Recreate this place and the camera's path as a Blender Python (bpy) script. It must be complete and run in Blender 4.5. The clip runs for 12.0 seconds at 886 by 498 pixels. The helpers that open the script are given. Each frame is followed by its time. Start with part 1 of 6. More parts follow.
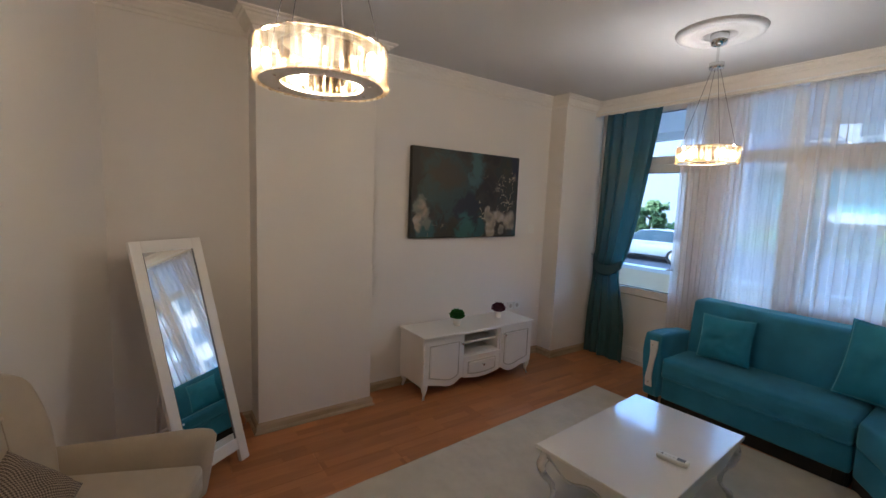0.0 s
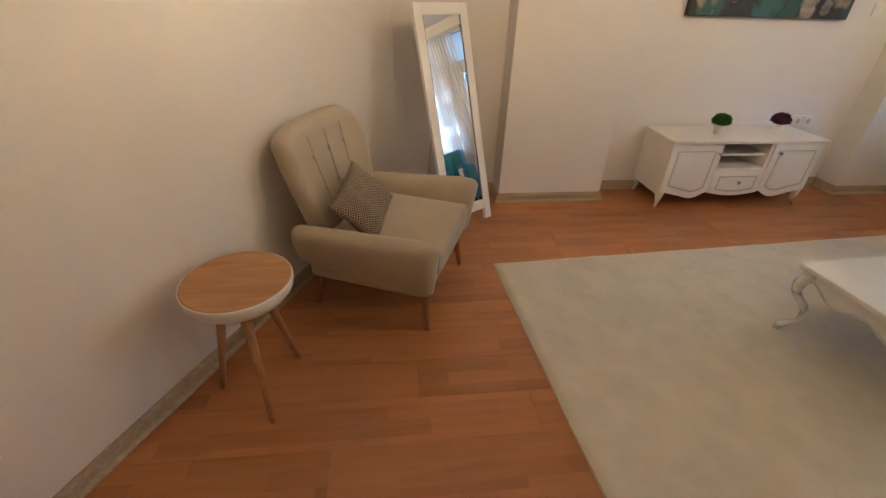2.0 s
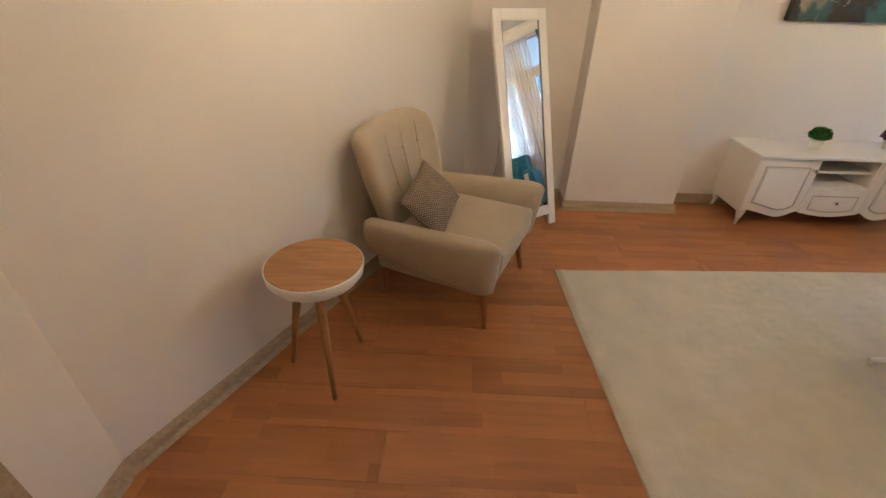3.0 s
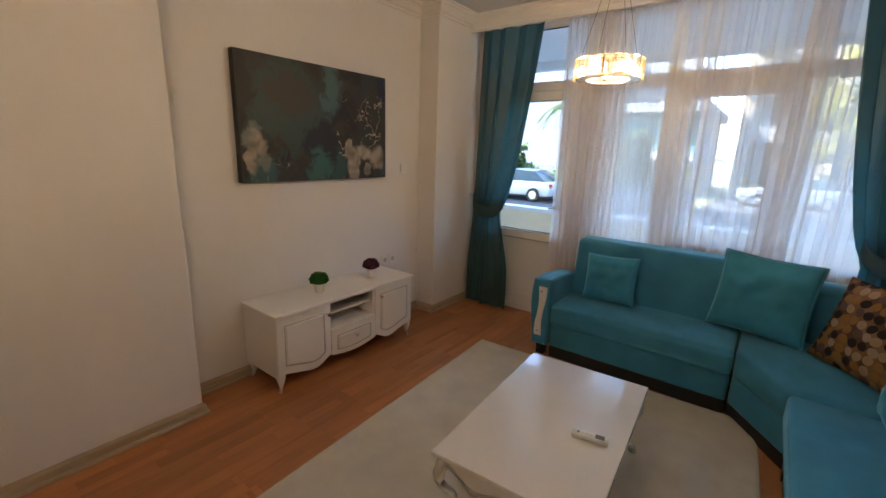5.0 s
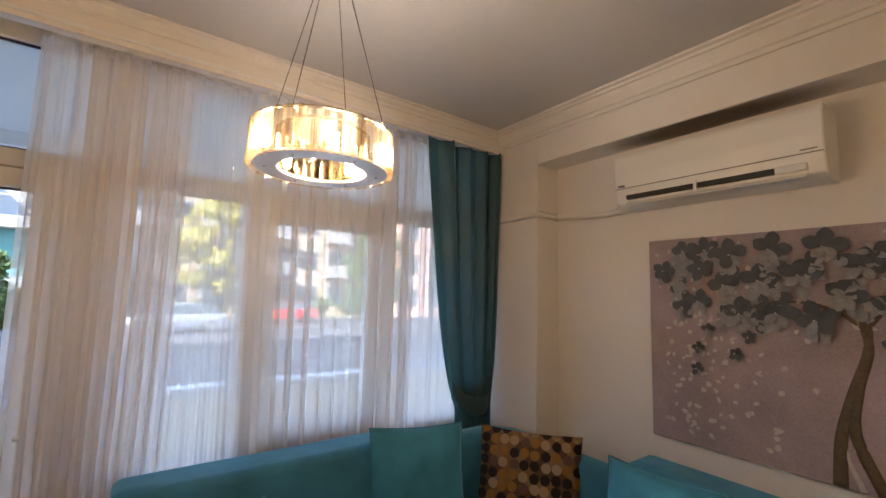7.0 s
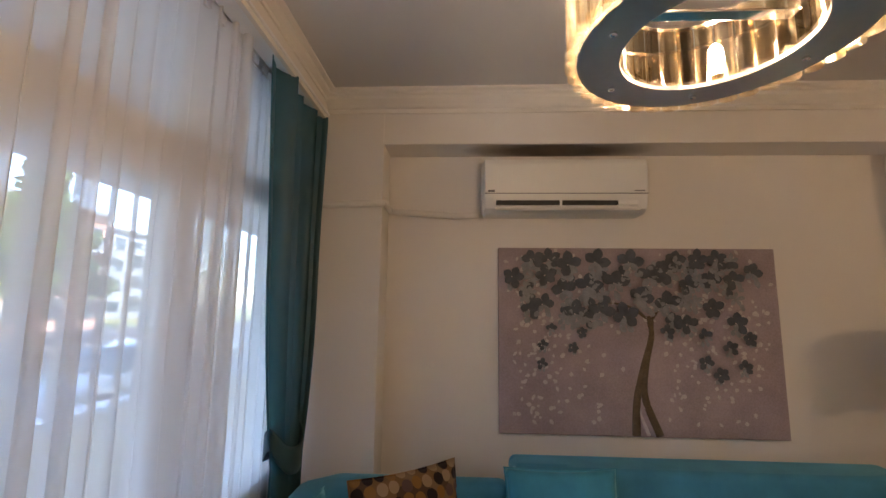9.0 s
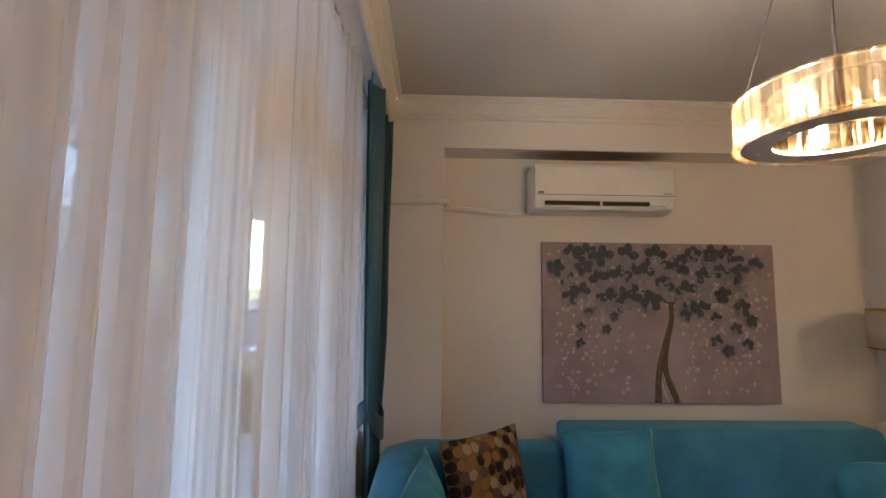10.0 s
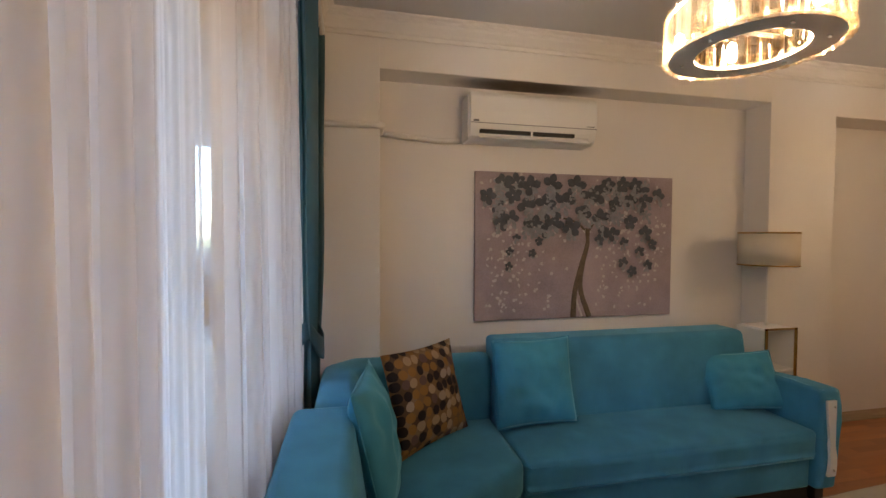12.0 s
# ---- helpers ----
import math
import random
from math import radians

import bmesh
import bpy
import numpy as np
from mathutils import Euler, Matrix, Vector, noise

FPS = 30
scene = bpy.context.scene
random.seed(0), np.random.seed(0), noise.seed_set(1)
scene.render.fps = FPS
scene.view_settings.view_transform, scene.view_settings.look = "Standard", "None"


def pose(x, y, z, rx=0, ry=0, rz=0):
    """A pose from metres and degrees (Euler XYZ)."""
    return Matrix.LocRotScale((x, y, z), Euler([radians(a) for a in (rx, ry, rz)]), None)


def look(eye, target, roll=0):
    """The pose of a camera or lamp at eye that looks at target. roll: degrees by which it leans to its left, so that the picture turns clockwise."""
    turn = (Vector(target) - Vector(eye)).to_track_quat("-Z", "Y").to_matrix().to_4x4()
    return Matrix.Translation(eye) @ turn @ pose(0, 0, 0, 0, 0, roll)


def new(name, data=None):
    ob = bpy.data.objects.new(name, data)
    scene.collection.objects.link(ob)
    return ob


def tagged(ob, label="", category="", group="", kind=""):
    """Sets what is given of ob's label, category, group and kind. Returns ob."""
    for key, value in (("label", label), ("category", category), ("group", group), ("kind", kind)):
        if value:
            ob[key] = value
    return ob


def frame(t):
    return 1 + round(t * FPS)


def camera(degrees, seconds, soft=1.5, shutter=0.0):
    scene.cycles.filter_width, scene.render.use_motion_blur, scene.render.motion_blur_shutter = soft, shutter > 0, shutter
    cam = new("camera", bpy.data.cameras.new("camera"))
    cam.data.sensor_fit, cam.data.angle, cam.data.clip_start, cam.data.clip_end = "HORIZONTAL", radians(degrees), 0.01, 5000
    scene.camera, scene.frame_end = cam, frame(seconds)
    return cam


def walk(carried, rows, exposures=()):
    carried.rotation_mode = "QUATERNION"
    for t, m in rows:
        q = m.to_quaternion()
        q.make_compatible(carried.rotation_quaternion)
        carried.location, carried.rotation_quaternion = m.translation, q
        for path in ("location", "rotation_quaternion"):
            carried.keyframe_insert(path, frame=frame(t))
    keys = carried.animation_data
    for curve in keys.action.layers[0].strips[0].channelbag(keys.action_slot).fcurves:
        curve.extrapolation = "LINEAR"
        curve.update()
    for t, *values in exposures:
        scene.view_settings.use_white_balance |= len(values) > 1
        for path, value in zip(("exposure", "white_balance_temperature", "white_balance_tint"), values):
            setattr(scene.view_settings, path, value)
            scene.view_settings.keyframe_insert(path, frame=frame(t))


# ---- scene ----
cam = camera(92.8, 12.0)
PATH = [
    (0, (0.62, 0.423, 1.564), (1.755, 2.055, 1.341), 2.3),
    (0.5, (0.667, 0.404, 1.522), (1.89, 1.975, 1.334), 2.0),
    (1, (0.606, 0.398, 1.455), (1.693, 2.033, 1.078), 1.4),
    (1.5, (0.5, 0.406, 1.395), (1.162, 2.069, 0.502), 1.8),
    (2, (0.395, 0.401, 1.375), (0.609, 2.084, 0.318), 1.9),
    (2.5, (0.348, 0.356, 1.379), (0.285, 2.033, 0.29), 1.7),
    (2.7, (0.349, 0.348, 1.377), (0.254, 2.026, 0.291), 1.2),
    (4.3, (0.746, 0.54, 1.441), (1.541, 2.259, 0.798), 1.7),
    (4.5, (0.834, 0.629, 1.439), (1.828, 2.263, 0.854), 1.8),
    (5, (1.094, 0.92, 1.487), (2.64, 2.103, 1.028), 1.8),
    (5.5, (1.443, 1.327, 1.545), (3.317, 1.974, 1.279), 2.5),
    (6, (1.779, 1.728, 1.601), (3.779, 1.76, 1.607), 1.7),
    (6.5, (2.124, 1.927, 1.61), (4.06, 1.438, 1.721), 0.8),
    (7, (2.438, 2.026, 1.573), (4.053, 0.864, 1.778), 1.5),
    (7.5, (2.697, 2.087, 1.611), (3.697, 0.373, 1.86), 0.9),
    (9.3, (3.935, 2.222, 1.536), (4.015, 0.242, 1.804), 0.8),
    (9.5, (4.05, 2.298, 1.54), (4.121, 0.316, 1.797), 0.8),
    (10, (4.21, 2.437, 1.565), (4.16, 0.447, 1.756), 0.7),
    (10.5, (4.237, 2.485, 1.528), (4.061, 0.496, 1.644), 0.6),
    (11, (4.295, 2.531, 1.504), (4.01, 0.553, 1.578), 0.5),
    (11.5, (4.326, 2.506, 1.466), (3.964, 0.539, 1.48), 0.4),
    (12, (4.292, 2.465, 1.446), (3.878, 0.509, 1.389), 0.3),
]
EXPOSURES = [
    (0, 4.00, 5080, 9), (0.5, 4.00, 5500, 11), (1, 4.10, 5650, 11), (1.5, 4.65, 5800, 11), (2, 4.90, 5800, 9), (2.5, 5.05, 5750, 8),
    (2.7, 5.05, 5750, 8), (4.3, 4.50, 6050, 11), (5, 4.15, 6000, 12), (5.5, 4.15, 6250, 14), (6.5, 4.03, 6400, 16), (7.5, 3.95, 6500, 18),
    (9.5, 3.86, 6200, 16), (10.5, 3.97, 6250, 15), (12, 4.16, 6280, 15),
]
walk(cam, [(t, look(eye, target, roll)) for t, eye, target, roll in PATH], EXPOSURES)

# ---- world, sun, lamps' strength, exposure ----
world = bpy.data.worlds.new("sky")
scene.world = world
world.use_nodes = True
sky = world.node_tree.nodes.new("ShaderNodeTexSky")
sky.sky_type, sky.sun_disc = "NISHITA", False
sky.sun_elevation, sky.sun_rotation = radians(44.5), radians(333)
world.node_tree.nodes["Background"].inputs["Strength"].default_value = 0.115
world.node_tree.links.new(sky.outputs[0], world.node_tree.nodes["Background"].inputs["Color"])
sun_data = bpy.data.lights.new("sun", "SUN")
sun_data.energy, sun_data.angle, sun_data.color = 2.2, radians(0.5), (1.0, 0.95, 0.86)
sun = new("sun", sun_data)
sun.matrix_world = look((0, 0, 30), (10, -20, 8))
BULB_GLOW = 50.0
LAMP_COLOR = (1.0, 0.83, 0.65)


# ---- materials ----
def material(name, color, rough=0.6, metal=0.0, vary=0.08, scale=6.0, bump=0.1, fine=120.0, spec=0.5, sheen=0.0,
             by_object=0.0, coat=0.0):
    """Paint, cloth, stone: a base colour with coarse and fine variation and a fine relief."""
    m = bpy.data.materials.new(name)
    m.use_nodes = True
    nt = m.node_tree
    n, l = nt.nodes, nt.links
    b = n["Principled BSDF"]
    tc = n.new("ShaderNodeTexCoord")
    big = n.new("ShaderNodeTexNoise")
    big.inputs["Scale"].default_value, big.inputs["Detail"].default_value = scale, 5
    small = n.new("ShaderNodeTexNoise")
    small.inputs["Scale"].default_value, small.inputs["Detail"].default_value = fine, 3
    l.new(tc.outputs["Object"], big.inputs["Vector"])
    l.new(tc.outputs["Object"], small.inputs["Vector"])
    mix = n.new("ShaderNodeMix")
    mix.data_type = "FLOAT"
    mix.inputs[0].default_value = 0.4
    l.new(big.outputs["Fac"], mix.inputs[2])
    l.new(small.outputs["Fac"], mix.inputs[3])
    ramp = n.new("ShaderNodeMapRange")
    ramp.inputs[1].default_value, ramp.inputs[2].default_value = 0.3, 0.7
    ramp.inputs[3].default_value, ramp.inputs[4].default_value = 1 - vary, 1 + vary
    l.new(mix.outputs[0], ramp.inputs[0])
    hsv = n.new("ShaderNodeHueSaturation")
    hsv.inputs["Color"].default_value = (*color, 1)
    if by_object:
        info = n.new("ShaderNodeObjectInfo")
        r2 = n.new("ShaderNodeMapRange")
        r2.inputs[3].default_value, r2.inputs[4].default_value = 1 - by_object, 1 + by_object
        l.new(info.outputs["Random"], r2.inputs[0])
        mul = n.new("ShaderNodeMath")
        mul.operation = "MULTIPLY"
        l.new(ramp.outputs[0], mul.inputs[0])
        l.new(r2.outputs[0], mul.inputs[1])
        l.new(mul.outputs[0], hsv.inputs["Value"])
    else:
        l.new(ramp.outputs[0], hsv.inputs["Value"])
    l.new(hsv.outputs[0], b.inputs["Base Color"])
    b.inputs["Roughness"].default_value, b.inputs["Metallic"].default_value = rough, metal
    b.inputs["Specular IOR Level"].default_value = spec
    if sheen:
        b.inputs["Sheen Weight"].default_value = sheen
        b.inputs["Sheen Roughness"].default_value = 0.35
    if coat:
        b.inputs["Coat Weight"].default_value = coat
        b.inputs["Coat Roughness"].default_value = 0.04
    if bump:
        bp = n.new("ShaderNodeBump")
        bp.inputs["Strength"].default_value, bp.inputs["Distance"].default_value = bump, 0.004
        l.new(mix.outputs[0], bp.inputs["Height"])
        l.new(bp.outputs[0], b.inputs["Normal"])
    return m


def ramp_node(nt, stops, interpolation="LINEAR"):
    r = nt.nodes.new("ShaderNodeValToRGB")
    r.color_ramp.interpolation = interpolation
    e = r.color_ramp.elements
    e[0].position, e[0].color = stops[0][0], (*stops[0][1], 1)
    e[1].position, e[1].color = stops[-1][0], (*stops[-1][1], 1)
    for p, c in stops[1:-1]:
        k = e.new(p)
        k.color = (*c, 1)
    return r


def wood(name, dark, light, rough=0.4, along="X", stretch=14.0, scale=3.0, strips=0.0, by_object=0.0, coat=0.0):
    """Wood grain that runs along one axis; strips: the width of a parquet strip within a plank."""
    m = bpy.data.materials.new(name)
    m.use_nodes = True
    nt = m.node_tree
    n, l = nt.nodes, nt.links
    b = n["Principled BSDF"]
    tc = n.new("ShaderNodeTexCoord")
    info = n.new("ShaderNodeObjectInfo")
    off = n.new("ShaderNodeVectorMath")
    off.operation = "MULTIPLY_ADD"
    off.inputs[1].default_value = (1, 1, 1)
    sc = n.new("ShaderNodeVectorMath")
    sc.operation = "SCALE"
    sc.inputs[0].default_value = (37, 91, 53)
    l.new(info.outputs["Random"], sc.inputs["Scale"])
    l.new(tc.outputs["Object"], off.inputs[0])
    l.new(sc.outputs[0], off.inputs[2])
    mp = n.new("ShaderNodeMapping")
    s = [stretch, stretch, stretch]
    s["XYZ".index(along)] = 1.0
    mp.inputs["Scale"].default_value = s
    l.new(off.outputs[0], mp.inputs["Vector"])
    grain = n.new("ShaderNodeTexNoise")
    grain.inputs["Scale"].default_value, grain.inputs["Detail"].default_value = scale, 6
    grain.inputs["Distortion"].default_value = 0.6
    l.new(mp.outputs[0], grain.inputs["Vector"])
    fac = grain.outputs["Fac"]
    if strips:
        brick = n.new("ShaderNodeTexBrick")
        brick.offset = 0.37
        brick.inputs["Color1"].default_value, brick.inputs["Color2"].default_value = (0.28, 0.28, 0.28, 1), (0.72, 0.72, 0.72, 1)
        brick.inputs["Mortar"].default_value = (0.4, 0.4, 0.4, 1)
        brick.inputs["Scale"].default_value = 1.0
        brick.inputs["Mortar Size"].default_value = 0.0007
        brick.inputs["Brick Width"].default_value, brick.inputs["Row Height"].default_value = 0.42, strips
        l.new(off.outputs[0], brick.inputs["Vector"])
        mx = n.new("ShaderNodeMix")
        mx.data_type = "FLOAT"
        mx.inputs[0].default_value = 0.58
        l.new(grain.outputs["Fac"], mx.inputs[2])
        l.new(brick.outputs["Color"], mx.inputs[3])
        fac = mx.outputs[0]
    r = ramp_node(nt, [(0.28, dark), (0.5, [(a + c) / 2 for a, c in zip(dark, light)]), (0.75, light)])
    l.new(fac, r.inputs[0])
    hsv = n.new("ShaderNodeHueSaturation")
    l.new(r.outputs[0], hsv.inputs["Color"])
    r2 = n.new("ShaderNodeMapRange")
    r2.inputs[3].default_value, r2.inputs[4].default_value = 1 - by_object, 1 + by_object
    l.new(info.outputs["Random"], r2.inputs[0])
    l.new(r2.outputs[0], hsv.inputs["Value"])
    l.new(hsv.outputs[0], b.inputs["Base Color"])
    rr = n.new("ShaderNodeMapRange")
    rr.inputs[3].default_value, rr.inputs[4].default_value = rough - 0.07, rough + 0.1
    l.new(grain.outputs["Fac"], rr.inputs[0])
    l.new(rr.outputs[0], b.inputs["Roughness"])
    if coat:
        b.inputs["Coat Weight"].default_value = coat
    bp = n.new("ShaderNodeBump")
    bp.inputs["Strength"].default_value, bp.inputs["Distance"].default_value = 0.08, 0.002
    l.new(fac, bp.inputs["Height"])
    l.new(bp.outputs[0], b.inputs["Normal"])
    return m


def velvet(name, color):
    """Short-pile upholstery with soft brushed patches."""
    m = material(name, color, rough=0.75, vary=0.24, scale=6.0, bump=0.16, fine=420, spec=0.25, sheen=0.75)
    m.node_tree.nodes["Principled BSDF"].inputs["Sheen Tint"].default_value = (0.35, 0.75, 0.85, 1)
    return m


def sheer_cloth(name, color, clear):
    """Thin voile: part of the light goes straight through, the rest is scattered on both sides."""
    m = bpy.data.materials.new(name)
    m.use_nodes = True
    nt = m.node_tree
    n, l = nt.nodes, nt.links
    n.remove(n["Principled BSDF"])
    out = n["Material Output"]
    tr, tl, df = n.new("ShaderNodeBsdfTransparent"), n.new("ShaderNodeBsdfTranslucent"), n.new("ShaderNodeBsdfDiffuse")
    tr.inputs[0].default_value = (0.97, 0.97, 0.97, 1)
    tl.inputs[0].default_value = (*color, 1)
    df.inputs[0].default_value = (*color, 1)
    a, b = n.new("ShaderNodeMixShader"), n.new("ShaderNodeMixShader")
    a.inputs[0].default_value = 0.26
    l.new(tl.outputs[0], a.inputs[1])
    l.new(df.outputs[0], a.inputs[2])
    tc = n.new("ShaderNodeTexCoord")
    mp = n.new("ShaderNodeMapping")
    mp.inputs["Scale"].default_value = (12, 12, 1.5)
    wv = n.new("ShaderNodeTexNoise")
    wv.inputs["Scale"].default_value = 1.0
    mr = n.new("ShaderNodeMapRange")
    mr.inputs[3].default_value, mr.inputs[4].default_value = 1 - clear - 0.06, 1 - clear + 0.06
    l.new(tc.outputs["Object"], mp.inputs[0])
    l.new(mp.outputs[0], wv.inputs["Vector"])
    l.new(wv.outputs["Fac"], mr.inputs[0])
    l.new(mr.outputs[0], b.inputs[0])
    l.new(tr.outputs[0], b.inputs[1])
    l.new(a.outputs[0], b.inputs[2])
    l.new(b.outputs[0], out.inputs[0])
    return m


def drape_cloth(name, color):
    """Closely woven curtain cloth that lets a little coloured light through."""
    m = material(name, color, rough=0.48, vary=0.14, scale=9, bump=0.1, fine=500, spec=0.5, sheen=0.12)
    m.node_tree.nodes["Principled BSDF"].inputs["Sheen Tint"].default_value = (0.35, 0.8, 0.9, 1)
    n, l = m.node_tree.nodes, m.node_tree.links
    tl, mix = n.new("ShaderNodeBsdfTranslucent"), n.new("ShaderNodeMixShader")
    tl.inputs[0].default_value = (0.08, 0.44, 0.52, 1)
    mix.inputs[0].default_value = 0.13
    l.new(n["Principled BSDF"].outputs[0], mix.inputs[1])
    l.new(tl.outputs[0], mix.inputs[2])
    l.new(mix.outputs[0], n["Material Output"].inputs[0])
    return m


def pane_glass(name, tint=(1, 1, 1)):
    """Thin clear glass: it mirrors a little, and more at a flat angle, the same from both sides."""
    m = bpy.data.materials.new(name)
    m.use_nodes = True
    nt = m.node_tree
    n, l = nt.nodes, nt.links
    n.remove(n["Principled BSDF"])
    tr, gl, mix, lw = (n.new("ShaderNodeBsdfTransparent"), n.new("ShaderNodeBsdfGlossy"), n.new("ShaderNodeMixShader"), n.new("ShaderNodeLayerWeight"))
    tr.inputs[0].default_value = (*tint, 1)
    gl.inputs["Roughness"].default_value = 0.02
    lw.inputs["Blend"].default_value = 0.5
    pw, ma = n.new("ShaderNodeMath"), n.new("ShaderNodeMath")
    pw.operation, ma.operation = "POWER", "MULTIPLY_ADD"
    pw.inputs[1].default_value = 5.0
    ma.inputs[1].default_value, ma.inputs[2].default_value = 0.9, 0.035
    l.new(lw.outputs["Facing"], pw.inputs[0])
    l.new(pw.outputs[0], ma.inputs[0])
    l.new(ma.outputs[0], mix.inputs[0])
    l.new(tr.outputs[0], mix.inputs[1])
    l.new(gl.outputs[0], mix.inputs[2])
    l.new(mix.outputs[0], n["Material Output"].inputs[0])
    return m


def crystal(name, low, high, gloss, tones):
    """Cut glass round a lamp: clear, sparkling, and scattering a little of the light inside."""
    m = bpy.data.materials.new(name)
    m.use_nodes = True
    nt = m.node_tree
    n, l = nt.nodes, nt.links
    n.remove(n["Principled BSDF"])
    tr, tl, gl = n.new("ShaderNodeBsdfTransparent"), n.new("ShaderNodeBsdfTranslucent"), n.new("ShaderNodeBsdfGlossy")
    tl.inputs[0].default_value = (1.0, 0.9, 0.72, 1)
    gl.inputs["Roughness"].default_value = 0.03
    gl.inputs["Color"].default_value = (1, 0.93, 0.82, 1)
    info, cloud, tc = n.new("ShaderNodeObjectInfo"), n.new("ShaderNodeTexNoise"), n.new("ShaderNodeTexCoord")
    mp = n.new("ShaderNodeMapping")
    mp.inputs["Scale"].default_value = (60, 60, 26)
    l.new(tc.outputs["Object"], mp.inputs[0])
    cloud.noise_dimensions = "4D"
    l.new(mp.outputs[0], cloud.inputs["Vector"])
    mult = n.new("ShaderNodeMath")
    mult.operation = "MULTIPLY"
    mult.inputs[1].default_value = 40
    l.new(info.outputs["Random"], mult.inputs[0])
    l.new(mult.outputs[0], cloud.inputs["W"])
    mr = n.new("ShaderNodeMapRange")
    mr.inputs[1].default_value, mr.inputs[2].default_value = 0.46, 0.56
    mr.inputs[3].default_value, mr.inputs[4].default_value = 0.35, 1.0
    level = ramp_node(nt, [(0.0, (low, low, low)), (0.26, (high, high, high)), (0.42, (low, low, low)), (0.58, (high * 0.5, high * 0.5, high * 0.5)), (0.74, (low, low, low)), (0.88, (high, high, high))], "CONSTANT")
    l.new(info.outputs["Random"], level.inputs[0])
    share = n.new("ShaderNodeMath")
    share.operation = "MULTIPLY"
    l.new(level.outputs[0], share.inputs[0])
    l.new(mr.outputs[0], share.inputs[1])
    l.new(cloud.outputs["Fac"], mr.inputs[0])
    tone = ramp_node(nt, [(0.0, tones[0]), (0.3, tones[1]), (0.55, tones[0]), (0.75, tones[2])], "CONSTANT")
    l.new(info.outputs["Random"], tone.inputs[0])
    l.new(tone.outputs[0], tr.inputs[0])
    a, b = n.new("ShaderNodeMixShader"), n.new("ShaderNodeMixShader")
    l.new(share.outputs[0], a.inputs[0])
    l.new(tr.outputs[0], a.inputs[1])
    l.new(tl.outputs[0], a.inputs[2])
    b.inputs[0].default_value = gloss
    l.new(a.outputs[0], b.inputs[1])
    l.new(gl.outputs[0], b.inputs[2])
    l.new(b.outputs[0], n["Material Output"].inputs[0])
    return m


def glow(name, color, strength):
    m = bpy.data.materials.new(name)
    m.use_nodes = True
    b = m.node_tree.nodes["Principled BSDF"]
    b.inputs["Base Color"].default_value = (1, 0.95, 0.85, 1)
    b.inputs["Emission Color"].default_value = (*color, 1)
    b.inputs["Emission Strength"].default_value = strength
    return m


def spotted_cloth(name):
    """Woven cover printed with overlapping brown, mustard and cream discs."""
    m = bpy.data.materials.new(name)
    m.use_nodes = True
    nt = m.node_tree
    n, l = nt.nodes, nt.links
    b = n["Principled BSDF"]
    tc = n.new("ShaderNodeTexCoord")
    flat = n.new("ShaderNodeVectorMath")
    flat.operation = "MULTIPLY"
    flat.inputs[1].default_value = (1, 1, 0)
    l.new(tc.outputs["Object"], flat.inputs[0])
    prev = None
    for k, (scale, size, stops) in enumerate((
        (20.0, 0.52, [(0.0, (0.20, 0.11, 0.045)), (0.4, (0.09, 0.050, 0.028)), (0.7, (0.22, 0.14, 0.075))]),
        (20.0, 0.455, [(0.0, (0.36, 0.25, 0.14)), (0.24, (0.27, 0.135, 0.035)), (0.50, (0.014, 0.008, 0.010)), (0.80, (0.12, 0.07, 0.06)), (0.92, (0.36, 0.27, 0.19))]),
    )):
        v = n.new("ShaderNodeTexVoronoi")
        v.voronoi_dimensions = "2D"
        v.inputs["Scale"].default_value, v.inputs["Randomness"].default_value = scale, 0.16
        sh = n.new("ShaderNodeVectorMath")
        sh.inputs[1].default_value = (0.025 * k, 0.025 * k, 0)
        l.new(flat.outputs[0], sh.inputs[0])
        l.new(sh.outputs[0], v.inputs["Vector"])
        r = ramp_node(nt, [(p, c) for p, c in stops], "CONSTANT")
        sep = n.new("ShaderNodeSeparateColor")
        l.new(v.outputs["Color"], sep.inputs[0])
        l.new(sep.outputs[0], r.inputs[0])
        if prev is None:
            prev = r.outputs[0]
        else:
            lt = n.new("ShaderNodeMath")
            lt.operation = "LESS_THAN"
            lt.inputs[1].default_value = size
            l.new(v.outputs["Distance"], lt.inputs[0])
            mix = n.new("ShaderNodeMix")
            mix.data_type = "RGBA"
            l.new(lt.outputs[0], mix.inputs[0])
            l.new(prev, mix.inputs[6])
            l.new(r.outputs[0], mix.inputs[7])
            prev = mix.outputs[2]
    l.new(prev, b.inputs["Base Color"])
    b.inputs["Roughness"].default_value = 0.85
    return m


